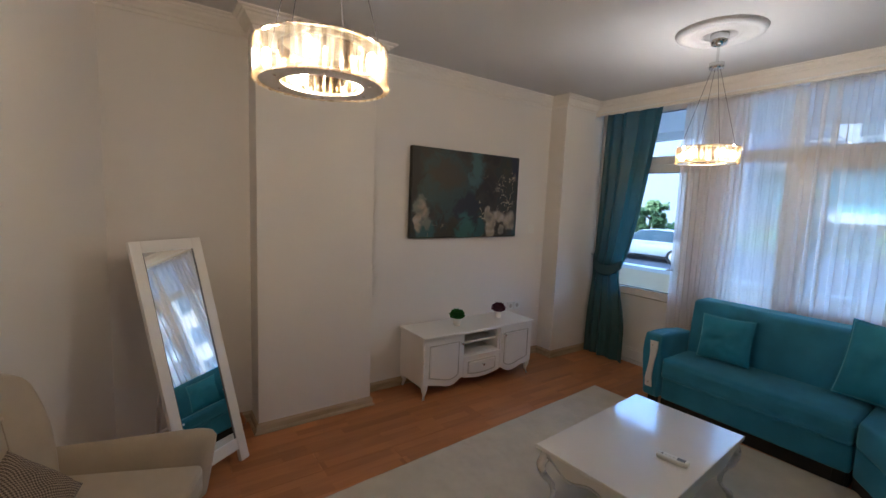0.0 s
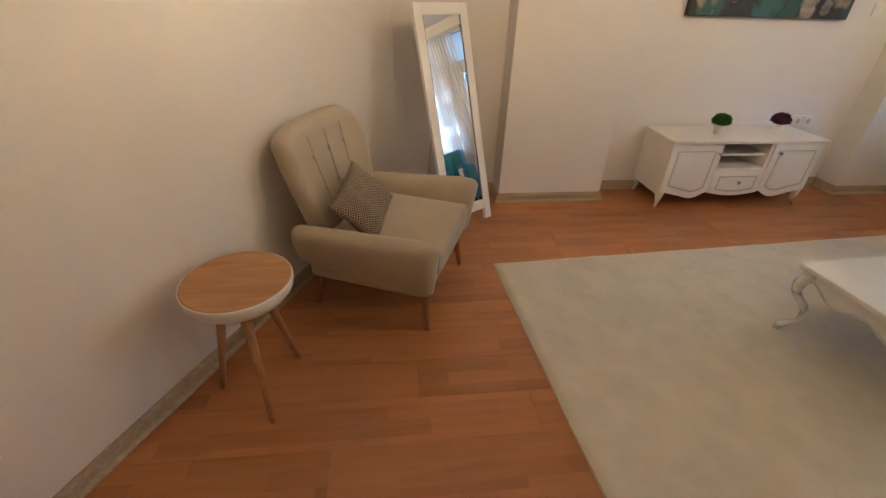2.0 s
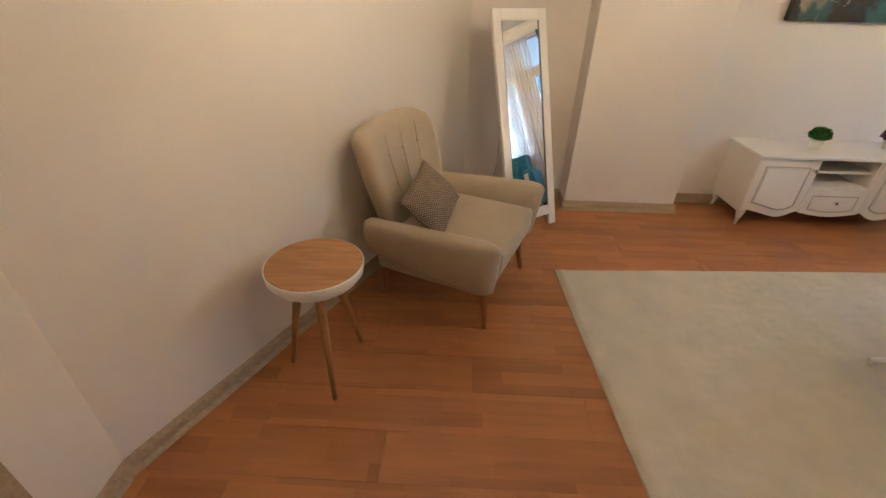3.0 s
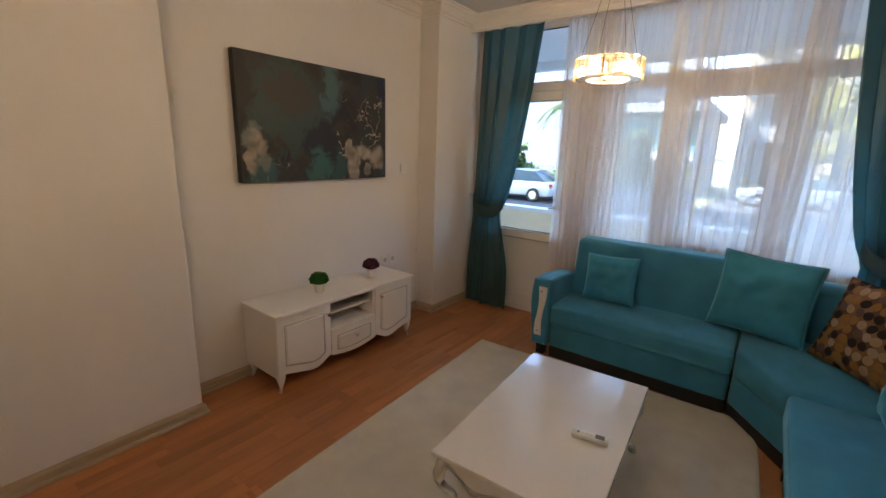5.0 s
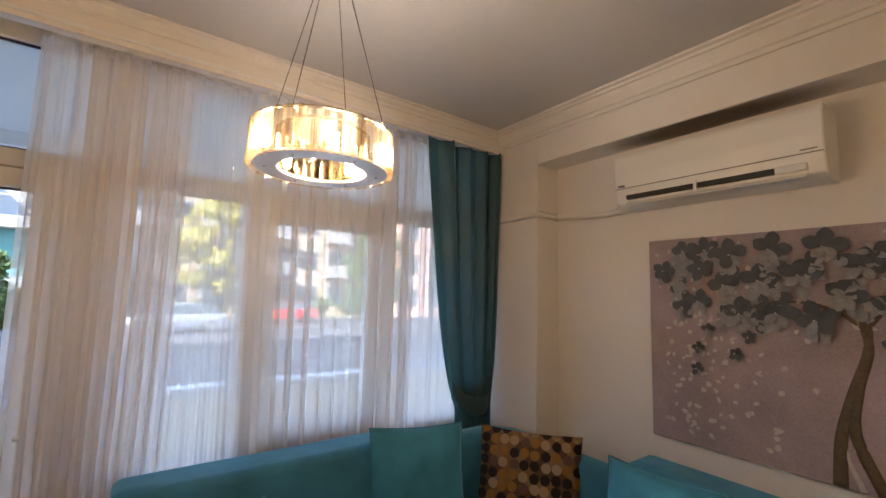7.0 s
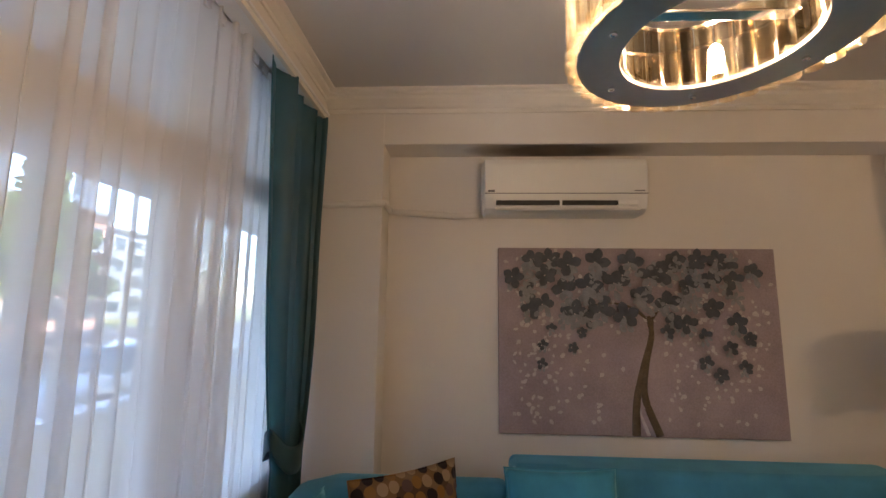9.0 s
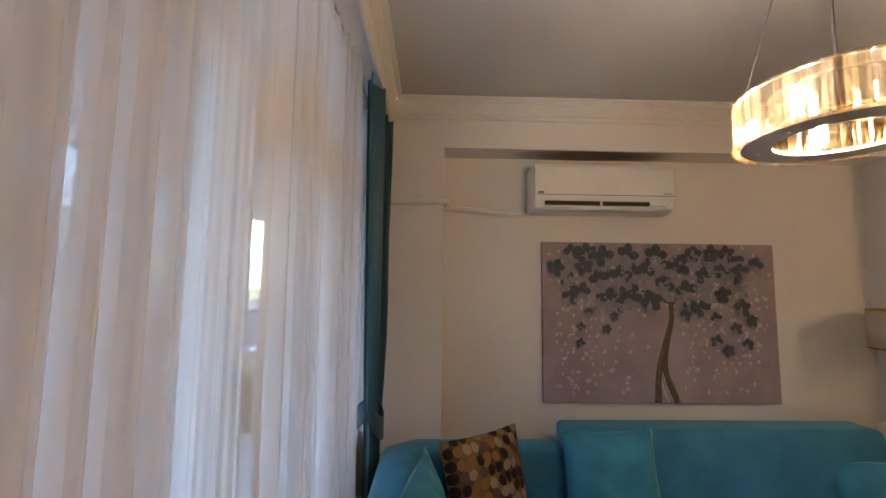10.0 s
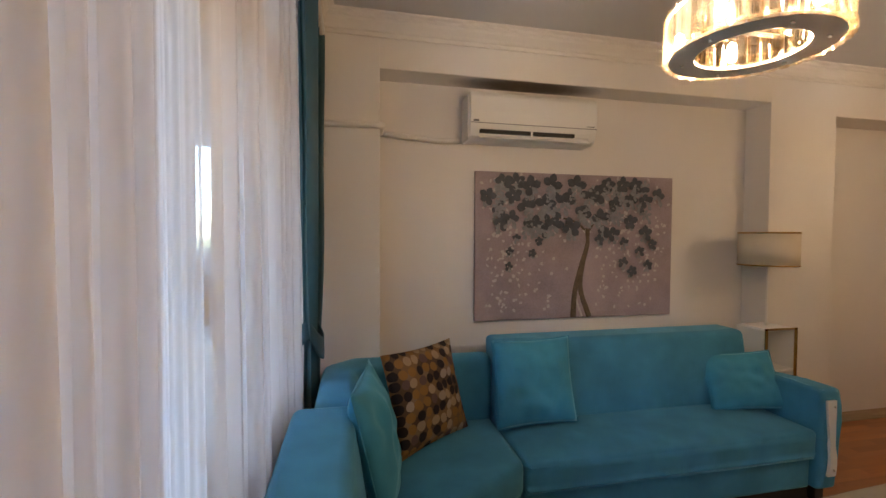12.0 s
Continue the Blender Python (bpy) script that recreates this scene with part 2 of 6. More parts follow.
def check_cloth(name):
    m = bpy.data.materials.new(name)
    m.use_nodes = True
    nt = m.node_tree
    n, l = nt.nodes, nt.links
    b = n["Principled BSDF"]
    tc, ck, ns = n.new("ShaderNodeTexCoord"), n.new("ShaderNodeTexChecker"), n.new("ShaderNodeTexNoise")
    ck.inputs["Scale"].default_value = 150
    ck.inputs["Color1"].default_value, ck.inputs["Color2"].default_value = (0.36, 0.28, 0.20, 1), (0.085, 0.062, 0.046, 1)
    flat = n.new("ShaderNodeVectorMath")
    flat.operation = "MULTIPLY"
    flat.inputs[1].default_value = (1, 1, 0)
    l.new(tc.outputs["Object"], flat.inputs[0])
    l.new(flat.outputs[0], ck.inputs["Vector"])
    l.new(ck.outputs[0], b.inputs["Base Color"])
    ns.inputs["Scale"].default_value = 300
    bp = n.new("ShaderNodeBump")
    bp.inputs["Strength"].default_value = 0.3
    bp.inputs["Distance"].default_value = 0.003
    l.new(ns.outputs["Fac"], bp.inputs["Height"])
    l.new(bp.outputs[0], b.inputs["Normal"])
    b.inputs["Roughness"].default_value = 0.9
    return m


def ink_canvas(name):
    """Poured-ink abstract: near-black and deep teal clouds, pale patches below, thin gold veins."""
    m = bpy.data.materials.new(name)
    m.use_nodes = True
    nt = m.node_tree
    n, l = nt.nodes, nt.links
    b = n["Principled BSDF"]
    tc = n.new("ShaderNodeTexCoord")

    def noise_at(scale, dist, shift, detail=6, out="Fac"):
        t = n.new("ShaderNodeTexNoise")
        t.inputs["Scale"].default_value, t.inputs["Detail"].default_value, t.inputs["Distortion"].default_value = scale, detail, dist
        add = n.new("ShaderNodeVectorMath")
        add.inputs[1].default_value = (shift, shift * 0.7, shift * 1.3)
        l.new(tc.outputs["Object"], add.inputs[0])
        l.new(add.outputs[0], t.inputs["Vector"])
        return t.outputs[out]

    def calc(op, p, q):
        k = n.new("ShaderNodeMath")
        k.operation = op
        for i, v in enumerate((p, q)):
            if isinstance(v, (int, float)):
                k.inputs[i].default_value = v
            else:
                l.new(v, k.inputs[i])
        return k.outputs[0]

    def warped(amount, scale, shift):
        w = n.new("ShaderNodeVectorMath")
        w.operation = "MULTIPLY_ADD"
        l.new(noise_at(scale, 0.3, shift, 7, "Color"), w.inputs[0])
        w.inputs[1].default_value = (2 * amount, 0, 2 * amount)
        off = n.new("ShaderNodeVectorMath")
        l.new(tc.outputs["Object"], off.inputs[0])
        off.inputs[1].default_value = (-amount, 0, -amount)
        l.new(off.outputs[0], w.inputs[2])
        return w.outputs[0]

    def blob(at, u, v, ru, rv, soft, rough=0.0):
        """How far a place lies inside an uneven patch: share of the width and the height, half axes in metres."""
        sub, div, ln_ = n.new("ShaderNodeVectorMath"), n.new("ShaderNodeVectorMath"), n.new("ShaderNodeVectorMath")
        sub.operation, div.operation, ln_.operation = "SUBTRACT", "MULTIPLY", "LENGTH"
        l.new(at, sub.inputs[0])
        sub.inputs[1].default_value = ((u - 0.5) * 1.184, 0, (0.5 - v) * 0.75)
        l.new(sub.outputs[0], div.inputs[0])
        div.inputs[1].default_value = (1 / ru, 0, 1 / rv)
        l.new(div.outputs[0], ln_.inputs[0])
        r = n.new("ShaderNodeMapRange")
        r.interpolation_type = "SMOOTHSTEP"
        r.inputs[1].default_value, r.inputs[2].default_value = 1 - soft, 1 + soft
        r.inputs[3].default_value, r.inputs[4].default_value = 1, 0
        l.new(calc("ADD", ln_.outputs["Value"], calc("MULTIPLY", calc("SUBTRACT", grit, 0.5), rough)) if rough else ln_.outputs["Value"], r.inputs[0])
        return r.outputs[0]

    def over(below, mask, colour):
        k = n.new("ShaderNodeMix")
        k.data_type = "RGBA"
        l.new(mask, k.inputs[0])
        l.new(below, k.inputs[6])
        if isinstance(colour, tuple):
            k.inputs[7].default_value = (*colour, 1)
        else:
            l.new(colour, k.inputs[7])
        return k.outputs[2]

    base = ramp_node(nt, [(0.36, (0.012, 0.010, 0.008)), (0.47, (0.030, 0.023, 0.016)), (0.54, (0.016, 0.022, 0.021)), (0.66, (0.034, 0.027, 0.019))])
    l.new(noise_at(4.5, 0.8, 3.1), base.inputs[0])
    col = base.outputs[0]
    grit = noise_at(9.0, 1.2, 17.0, 9)
    wide, fine_w = warped(0.16, 2.6, 5.0), warped(0.085, 7.0, 9.0)
    for u, v, ru, rv, soft, colour in (
        (0.24, 0.34, 0.27, 0.24, 0.45, (0.026, 0.058, 0.053)), (0.27, 0.30, 0.17, 0.14, 0.5, (0.044, 0.036, 0.025)),
        (0.55, 0.18, 0.09, 0.20, 0.45, (0.055, 0.115, 0.105)), (0.36, 0.60, 0.14, 0.10, 0.6, (0.022, 0.048, 0.046)),
        (0.03, 0.25, 0.06, 0.30, 0.5, (0.010, 0.009, 0.008)), (0.97, 0.16, 0.07, 0.13, 0.4, (0.008, 0.011, 0.034)),
        (0.50, 0.72, 0.16, 0.15, 0.30, (0.004, 0.008, 0.022)), (0.47, 0.90, 0.10, 0.10, 0.45, (0.030, 0.105, 0.090)),
        (0.63, 0.90, 0.05, 0.12, 0.5, (0.018, 0.066, 0.066)), (0.13, 0.90, 0.10, 0.10, 0.5, (0.030, 0.090, 0.086)),
        (0.10, 0.70, 0.065, 0.11, 0.35, (0.150, 0.160, 0.125)), (0.97, 0.93, 0.06, 0.10, 0.4, (0.022, 0.050, 0.055)),
    ):
        col = over(col, blob(wide, u, v, ru, rv, soft * 0.8, 2.2), colour)
    pale = ramp_node(nt, [(0.34, (0.13, 0.12, 0.095)), (0.50, (0.30, 0.245, 0.17)), (0.66, (0.42, 0.36, 0.28))])
    l.new(noise_at(9.0, 0.4, 12.0), pale.inputs[0])
    for u, v, ru, rv, soft in ((0.73, 0.88, 0.055, 0.12, 0.22), (0.69, 0.72, 0.040, 0.055, 0.25), (0.81, 0.75, 0.065, 0.065, 0.3), (0.91, 0.80, 0.065, 0.075, 0.35), (0.84, 0.93, 0.035, 0.04, 0.25), (0.05, 0.84, 0.025, 0.08, 0.3), (0.09, 0.68, 0.05, 0.06, 0.5)):
        col = over(col, blob(fine_w, u, v, ru, rv, soft), pale.outputs[0])
    vein = ramp_node(nt, [(0.489, (0, 0, 0)), (0.498, (1, 1, 1)), (0.503, (1, 1, 1)), (0.512, (0, 0, 0))])
    l.new(noise_at(6.5, 0.5, 21.0, 12), vein.inputs[0])
    gate = calc("MAXIMUM", blob(wide, 0.66, 0.62, 0.05, 0.30, 0.3), calc("MAXIMUM", blob(wide, 0.88, 0.42, 0.13, 0.20, 0.3), blob(wide, 0.20, 0.90, 0.14, 0.10, 0.3)))
    col = over(col, calc("MULTIPLY", calc("MULTIPLY", vein.outputs[0], calc("GREATER_THAN", grit, 0.47)), gate), (0.46, 0.37, 0.23))
    fleck = n.new("ShaderNodeTexVoronoi")
    fleck.inputs["Scale"].default_value = 24
    l.new(fine_w, fleck.inputs["Vector"])
    dots = calc("MULTIPLY", calc("LESS_THAN", fleck.outputs["Distance"], 0.16), calc("GREATER_THAN", noise_at(6.0, 0, 40.0), 0.52))
    col = over(col, calc("MULTIPLY", dots, blob(wide, 0.84, 0.56, 0.18, 0.18, 0.2)), (0.40, 0.33, 0.22))
    l.new(col, b.inputs["Base Color"])
    b.inputs["Roughness"].default_value = 0.5
    return m


def lit_leaf(name, color):
    m = material(name, color, rough=0.7, vary=0.35, scale=2.0, fine=30, bump=0)
    return m


WALL = material("warm_white_wall_paint", (0.76, 0.725, 0.685), rough=0.75, vary=0.025, scale=1.3, bump=0.06, fine=220, spec=0.2)
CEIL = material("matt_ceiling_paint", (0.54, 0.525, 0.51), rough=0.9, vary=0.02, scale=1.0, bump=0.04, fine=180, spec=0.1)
TRIM = material("cream_plaster_trim", (0.76, 0.72, 0.66), rough=0.7, vary=0.02, bump=0.03, spec=0.2)
SKIRT = wood("pale_oak_skirting", (0.33, 0.245, 0.155), (0.48, 0.38, 0.255), rough=0.5, along="X", stretch=20)
FLOOR = wood("cherry_laminate", (0.31, 0.120, 0.042), (0.53, 0.222, 0.078), rough=0.34, along="X", stretch=9, scale=2.6, strips=0.064, by_object=0.10)
SLAB = material("screed", (0.08, 0.05, 0.035), rough=0.9)
RUG = material("cream_shaggy_pile", (0.62, 0.57, 0.46), rough=0.95, vary=0.10, scale=7, bump=0.8, fine=230, spec=0.05, sheen=0.2)
RUG_EDGE = material("rug_binding", (0.42, 0.33, 0.24), rough=0.9, vary=0.1)
GLOSS_WHITE = material("gloss_white_lacquer", (0.80, 0.78, 0.74), rough=0.10, vary=0.012, scale=2, bump=0.0, coat=0.4)
SATIN_WHITE = material("satin_white_paint", (0.83, 0.81, 0.78), rough=0.3, vary=0.02, scale=4, bump=0.02)
PVC = material("white_pvc", (0.78, 0.78, 0.77), rough=0.3, vary=0.02, bump=0.0)
DARK_GAP = material("dark_gasket", (0.02, 0.02, 0.02), rough=0.6, bump=0)
TEAL = velvet("teal_velvet", (0.056, 0.248, 0.400))
TEAL_CUSHION = velvet("teal_cushion_velvet", (0.056, 0.295, 0.45))
TEAL_DRAPE = drape_cloth("teal_drape_cloth", (0.036, 0.082, 0.094))
SHEER = sheer_cloth("white_voile", (0.955, 0.935, 0.93), 0.36)
BEIGE = material("beige_woven_upholstery", (0.46, 0.385, 0.285), rough=0.9, vary=0.07, scale=8, bump=0.5, fine=380, spec=0.15, sheen=0.2)
SEAM = material("seam_thread", (0.38, 0.31, 0.225), rough=0.9)
BLACK = material("black_wood", (0.012, 0.011, 0.010), rough=0.5, bump=0)
CHROME = material("chrome", (0.75, 0.74, 0.72), rough=0.12, metal=1.0, vary=0.02, bump=0)
SILVER = material("silver_paint", (0.55, 0.53, 0.50), rough=0.35, metal=0.6, vary=0.1, scale=20)
STEEL_PLATE = material("brushed_steel_plate", (0.80, 0.78, 0.78), rough=0.3, metal=0.85, vary=0.04)
GOLD = material("brass", (0.55, 0.36, 0.12), rough=0.25, metal=1.0, vary=0.04, bump=0)
OAK = wood("honey_oak", (0.33, 0.155, 0.058), (0.52, 0.27, 0.115), rough=0.4, along="X", stretch=9, scale=4)
OAK_LEG = wood("honey_oak_leg", (0.30, 0.145, 0.055), (0.48, 0.25, 0.10), rough=0.4, along="Z", stretch=9, scale=8)
RED_LEG = wood("red_brown_leg", (0.24, 0.085, 0.030), (0.38, 0.15, 0.055), rough=0.4, along="Z", stretch=9, scale=8)
MIRROR = material("silvered_mirror", (0.86, 0.87, 0.86), rough=0.01, metal=1.0, vary=0.0, bump=0)
GLASS = pane_glass("window_glass", (0.93, 0.96, 0.97))
CRYSTAL = crystal("cut_crystal", 0.006, 0.032, 0.07, ((0.78, 0.69, 0.55), (0.92, 0.85, 0.72), (0.68, 0.59, 0.46)))
CRYSTAL_EDGE = crystal("cut_crystal_bevel", 0.030, 0.055, 0.14, ((0.93, 0.86, 0.72), (0.97, 0.92, 0.82), (0.86, 0.77, 0.60)))
# Outer ring's glass again, dimmed in its colour against the nearby bulbs' light.
CRYSTAL_INNER_DIM = crystal("cut_crystal_inner_dimmed", 0.0005, 0.004, 0.07, ((0.55, 0.47, 0.36), (0.74, 0.65, 0.50), (0.44, 0.38, 0.29)))
CRYSTAL_INNER_DIM_EDGE = crystal("cut_crystal_inner_bevel_dimmed", 0.004, 0.009, 0.12, ((0.80, 0.72, 0.56), (0.88, 0.80, 0.66), (0.70, 0.60, 0.46)))
WIRE = material("dull_steel_wire", (0.10, 0.095, 0.09), rough=0.5, metal=0.4, vary=0.02, bump=0)
BULB = glow("warm_bulb", LAMP_COLOR, BULB_GLOW)
SPOTS = spotted_cloth("disc_print_cloth")
CHECK = check_cloth("houndstooth_cloth")
INK = ink_canvas("ink_canvas")
LILAC = material("lilac_grey_canvas", (0.34, 0.27, 0.29), rough=0.75, vary=0.28, scale=5.0, bump=0.25, fine=140)
PETAL_DARK = material("slate_petal_paint", (0.062, 0.070, 0.090), rough=0.6, vary=0.3, scale=30, fine=200)
PETAL_MID = material("grey_petal_paint", (0.25, 0.255, 0.28), rough=0.6, vary=0.3, scale=30, fine=200)
PETAL_PALE = material("pale_petal_paint", (0.52, 0.46, 0.46), rough=0.6, vary=0.15, scale=30)
BRONZE_PAINT = material("bronze_trunk_paint", (0.105, 0.072, 0.042), rough=0.5, vary=0.4, scale=25, fine=120)
SHADE = material("cream_lamp_shade", (0.62, 0.55, 0.44), rough=0.85, vary=0.04, bump=0.3, fine=300)
PLASTIC = material("white_plastic", (0.76, 0.75, 0.72), rough=0.35, vary=0.015, bump=0)
GREY_PRINT = material("grey_print", (0.16, 0.16, 0.17), rough=0.5, bump=0)
HANDLE_CREAM = material("cream_handle", (0.55, 0.46, 0.32), rough=0.4, bump=0)
GREEN_TUFT = material("green_tuft", (0.035, 0.16, 0.018), rough=0.8, vary=0.35, scale=60, bump=0.3)
PLUM_TUFT = material("plum_tuft", (0.085, 0.018, 0.040), rough=0.8, vary=0.35, scale=60, bump=0.3)
# outdoors
PARAPET = material("cream_render", (0.85, 0.69, 0.46), rough=0.9, vary=0.06, scale=1.5, bump=0.3)
WHITE_RENDER = material("white_render", (0.78, 0.77, 0.75), rough=0.9, vary=0.05, scale=1.0, bump=0.2)
BALCONY_TILE = material("balcony_tile", (0.58, 0.52, 0.45), rough=0.6, vary=0.08)
ASPHALT = material("asphalt", (0.048, 0.052, 0.060), rough=0.9, vary=0.15, scale=0.6, bump=0.3, fine=60)
PAVING = material("pale_paving", (0.14, 0.14, 0.14), rough=0.9, vary=0.12, scale=0.8, bump=0.2)
SOIL = material("dry_grass", (0.16, 0.17, 0.07), rough=1.0, vary=0.3, scale=0.4, bump=0.3)
HEDGE = lit_leaf("hedge_leaves", (0.06, 0.12, 0.025))
LEAF = lit_leaf("tree_leaves", (0.07, 0.12, 0.03))
LEAF_YELLOW = lit_leaf("yellow_green_leaves", (0.30, 0.28, 0.05))
BARK = material("bark", (0.12, 0.085, 0.06), rough=0.95, vary=0.3, scale=12)
FACADE = material("sunlit_cream_facade", (0.46, 0.39, 0.30), rough=0.9, vary=0.06, scale=0.4)
FACADE_WHITE = material("white_facade", (0.33, 0.35, 0.37), rough=0.9, vary=0.05, scale=0.4)
# Bluish shade of a white wall, put into its base colour.
SHADE_TINT_WALL = material("shade_tinted_white_render", (0.20, 0.225, 0.30), rough=0.9, vary=0.05, scale=0.5, bump=0.1)
FACADE_PINK = material("rose_facade", (0.60, 0.36, 0.28), rough=0.9, vary=0.06, scale=0.4)
DARK_PANE = material("dark_window_pane", (0.06, 0.09, 0.11), rough=0.1, vary=0.1, bump=0)
AQUA_PANE = material("aqua_window_pane", (0.08, 0.27, 0.31), rough=0.12, vary=0.1, bump=0)
CAR_WHITE = material("white_car_paint", (0.50, 0.51, 0.53), rough=0.2, vary=0.01, bump=0, coat=0.5)
CAR_RED = material("red_car_paint", (0.50, 0.03, 0.025), rough=0.2, vary=0.01, bump=0, coat=0.5)
CAR_GREY = material("silver_blue_car_paint", (0.30, 0.34, 0.40), rough=0.2, vary=0.01, bump=0, coat=0.5)
RUBBER = material("tyre_rubber", (0.02, 0.02, 0.02), rough=0.9, bump=0)
IRON = material("dark_iron", (0.03, 0.03, 0.03), rough=0.5)
LANTERN_GLASS = material("amber_lantern_glass", (0.55, 0.40, 0.20), rough=0.3, bump=0)


# ---- mesh helpers ----
def mesh_of(name, bm, mat, smooth=False):
    me = bpy.data.meshes.new(name)
    bmesh.ops.recalc_face_normals(bm, faces=bm.faces)
    bm.to_mesh(me)
    bm.free()
    me.materials.append(mat)
    if smooth:
        for p in me.polygons:
            p.use_smooth = True
    return me


def part(name, bm, mat, parent, label="", smooth=False, at=None):
    ob = new(name, mesh_of(name, bm, mat, smooth))
    if parent is not None:
        ob.parent = parent
    if at is not None:
        ob.matrix_basis = at
    if label:
        ob["label"] = label
    return ob


def thing(name, m, label, category, group="", kind=""):
    ob = new(name)
    ob.matrix_basis = m
    ob.empty_display_size = 0.1
    return tagged(ob, label, category, group, kind)


def setting(name, bm, mat, label="", smooth=False):
    return tagged(part(name, bm, mat, None, "", smooth), label, "", "", "structure")


def box(x0, x1, y0, y1, z0, z1, bevel=0.0, seg=2, bm=None):
    b = bmesh.new()
    bmesh.ops.create_cube(b, size=1.0, matrix=Matrix.LocRotScale(((x0 + x1) / 2, (y0 + y1) / 2, (z0 + z1) / 2), None, (abs(x1 - x0), abs(y1 - y0), abs(z1 - z0))))
    if bevel:
        bmesh.ops.bevel(b, geom=b.edges[:], offset=bevel, segments=seg, profile=0.5, affect="EDGES", clamp_overlap=True)
    return join(bm, b)


def join(bm, b):
    """Adds b to bm (when there is one)."""
    if bm is None:
        return b
    tmp = bpy.data.meshes.new("tmp")
    b.to_mesh(tmp)
    b.free()
    bm.from_mesh(tmp)
    bpy.data.meshes.remove(tmp)
    return bm


def moved(bm, m):
    bmesh.ops.transform(bm, matrix=m, verts=bm.verts)
    return bm


def lathe(profile, seg=24, bm=None, closed=False):
    """Turned round z: (radius, height) from bottom to top."""
    b = bmesh.new()
    rings = []
    for r, z in profile:
        rings.append([b.verts.new((r * math.cos(2 * math.pi * k / seg), r * math.sin(2 * math.pi * k / seg), z)) for k in range(seg)])
    pairs = list(zip(rings, rings[1:]))
    if closed:
        pairs.append((rings[-1], rings[0]))
    for a, c in pairs:
        for k in range(seg):
            b.faces.new((a[k], a[(k + 1) % seg], c[(k + 1) % seg], c[k]))
    if not closed:
        if profile[0][0] > 1e-6:
            b.faces.new(rings[0][::-1])
        if profile[-1][0] > 1e-6:
            b.faces.new(rings[-1])
    return join(bm, b)


def tube(points, radii, seg=10, bm=None, flat=1.0):
    """A round bar along points; radii: one number or one for each point."""
    pts = [Vector(p) for p in points]
    rs = radii if isinstance(radii, (list, tuple)) else [radii] * len(pts)
    b = bmesh.new()
    rings = []
    for k, p in enumerate(pts):
        d = (pts[min(k + 1, len(pts) - 1)] - pts[max(k - 1, 0)]).normalized()
        ref = Vector((0, 0, 1)) if abs(d.z) < 0.95 else Vector((0, 1, 0))
        u = d.cross(ref).normalized()
        v = u.cross(d).normalized()
        rings.append([b.verts.new(p + rs[k] * (math.cos(2 * math.pi * j / seg) * u * flat + math.sin(2 * math.pi * j / seg) * v)) for j in range(seg)])
    for a, c in zip(rings, rings[1:]):
        for j in range(seg):
            b.faces.new((a[j], a[(j + 1) % seg], c[(j + 1) % seg], c[j]))
    b.faces.new(rings[0][::-1])
    b.faces.new(rings[-1])
    return join(bm, b)


def prism(outline, z0, z1, bevel=0.0, seg=3, bm=None):
    """An outline in the plan, upright from z0 to z1."""
    b = bmesh.new()
    lo = [b.verts.new((x, y, z0)) for x, y in outline]
    hi = [b.verts.new((x, y, z1)) for x, y in outline]
    n = len(lo)
    b.faces.new(lo[::-1])
    b.faces.new(hi)
    for k in range(n):
        b.faces.new((lo[k], lo[(k + 1) % n], hi[(k + 1) % n], hi[k]))
    bmesh.ops.recalc_face_normals(b, faces=b.faces)
    if bevel:
        bmesh.ops.bevel(b, geom=b.edges[:], offset=bevel, segments=seg, profile=0.5, affect="EDGES", clamp_overlap=True)
    return join(bm, b)


def sheet(f, nu, nv, thick=0.0, bm=None):
    """A grid of f(u, v), u and v from 0 to 1; thick: metres of cloth behind it."""
    b = bmesh.new()
    g = [[b.verts.new(f(i / nu, j / nv)) for i in range(nu + 1)] for j in range(nv + 1)]
    for j in range(nv):
        for i in range(nu):
            b.faces.new((g[j][i], g[j][i + 1], g[j + 1][i + 1], g[j + 1][i]))
    if thick:
        bmesh.ops.recalc_face_normals(b, faces=b.faces)
        bmesh.ops.solidify(b, geom=b.faces[:], thickness=thick)
    return join(bm, b)


def plate(x0, x1, z1, low, y0, y1, n=36):
    """An upright board from x0 to x1, straight on top at z1, with a shaped lower edge low(u)."""
    b = bmesh.new()
    cols = []
    for k in range(n + 1):
        u = k / n
        x = x0 + (x1 - x0) * u
        cols.append([b.verts.new(p) for p in ((x, y0, z1), (x, y0, low(u)), (x, y1, low(u)), (x, y1, z1))])
    for a, c in zip(cols, cols[1:]):
        for j in range(4):
            b.faces.new((a[j], a[(j + 1) % 4], c[(j + 1) % 4], c[j]))
    b.faces.new(cols[0])
    b.faces.new(cols[-1][::-1])
    return b


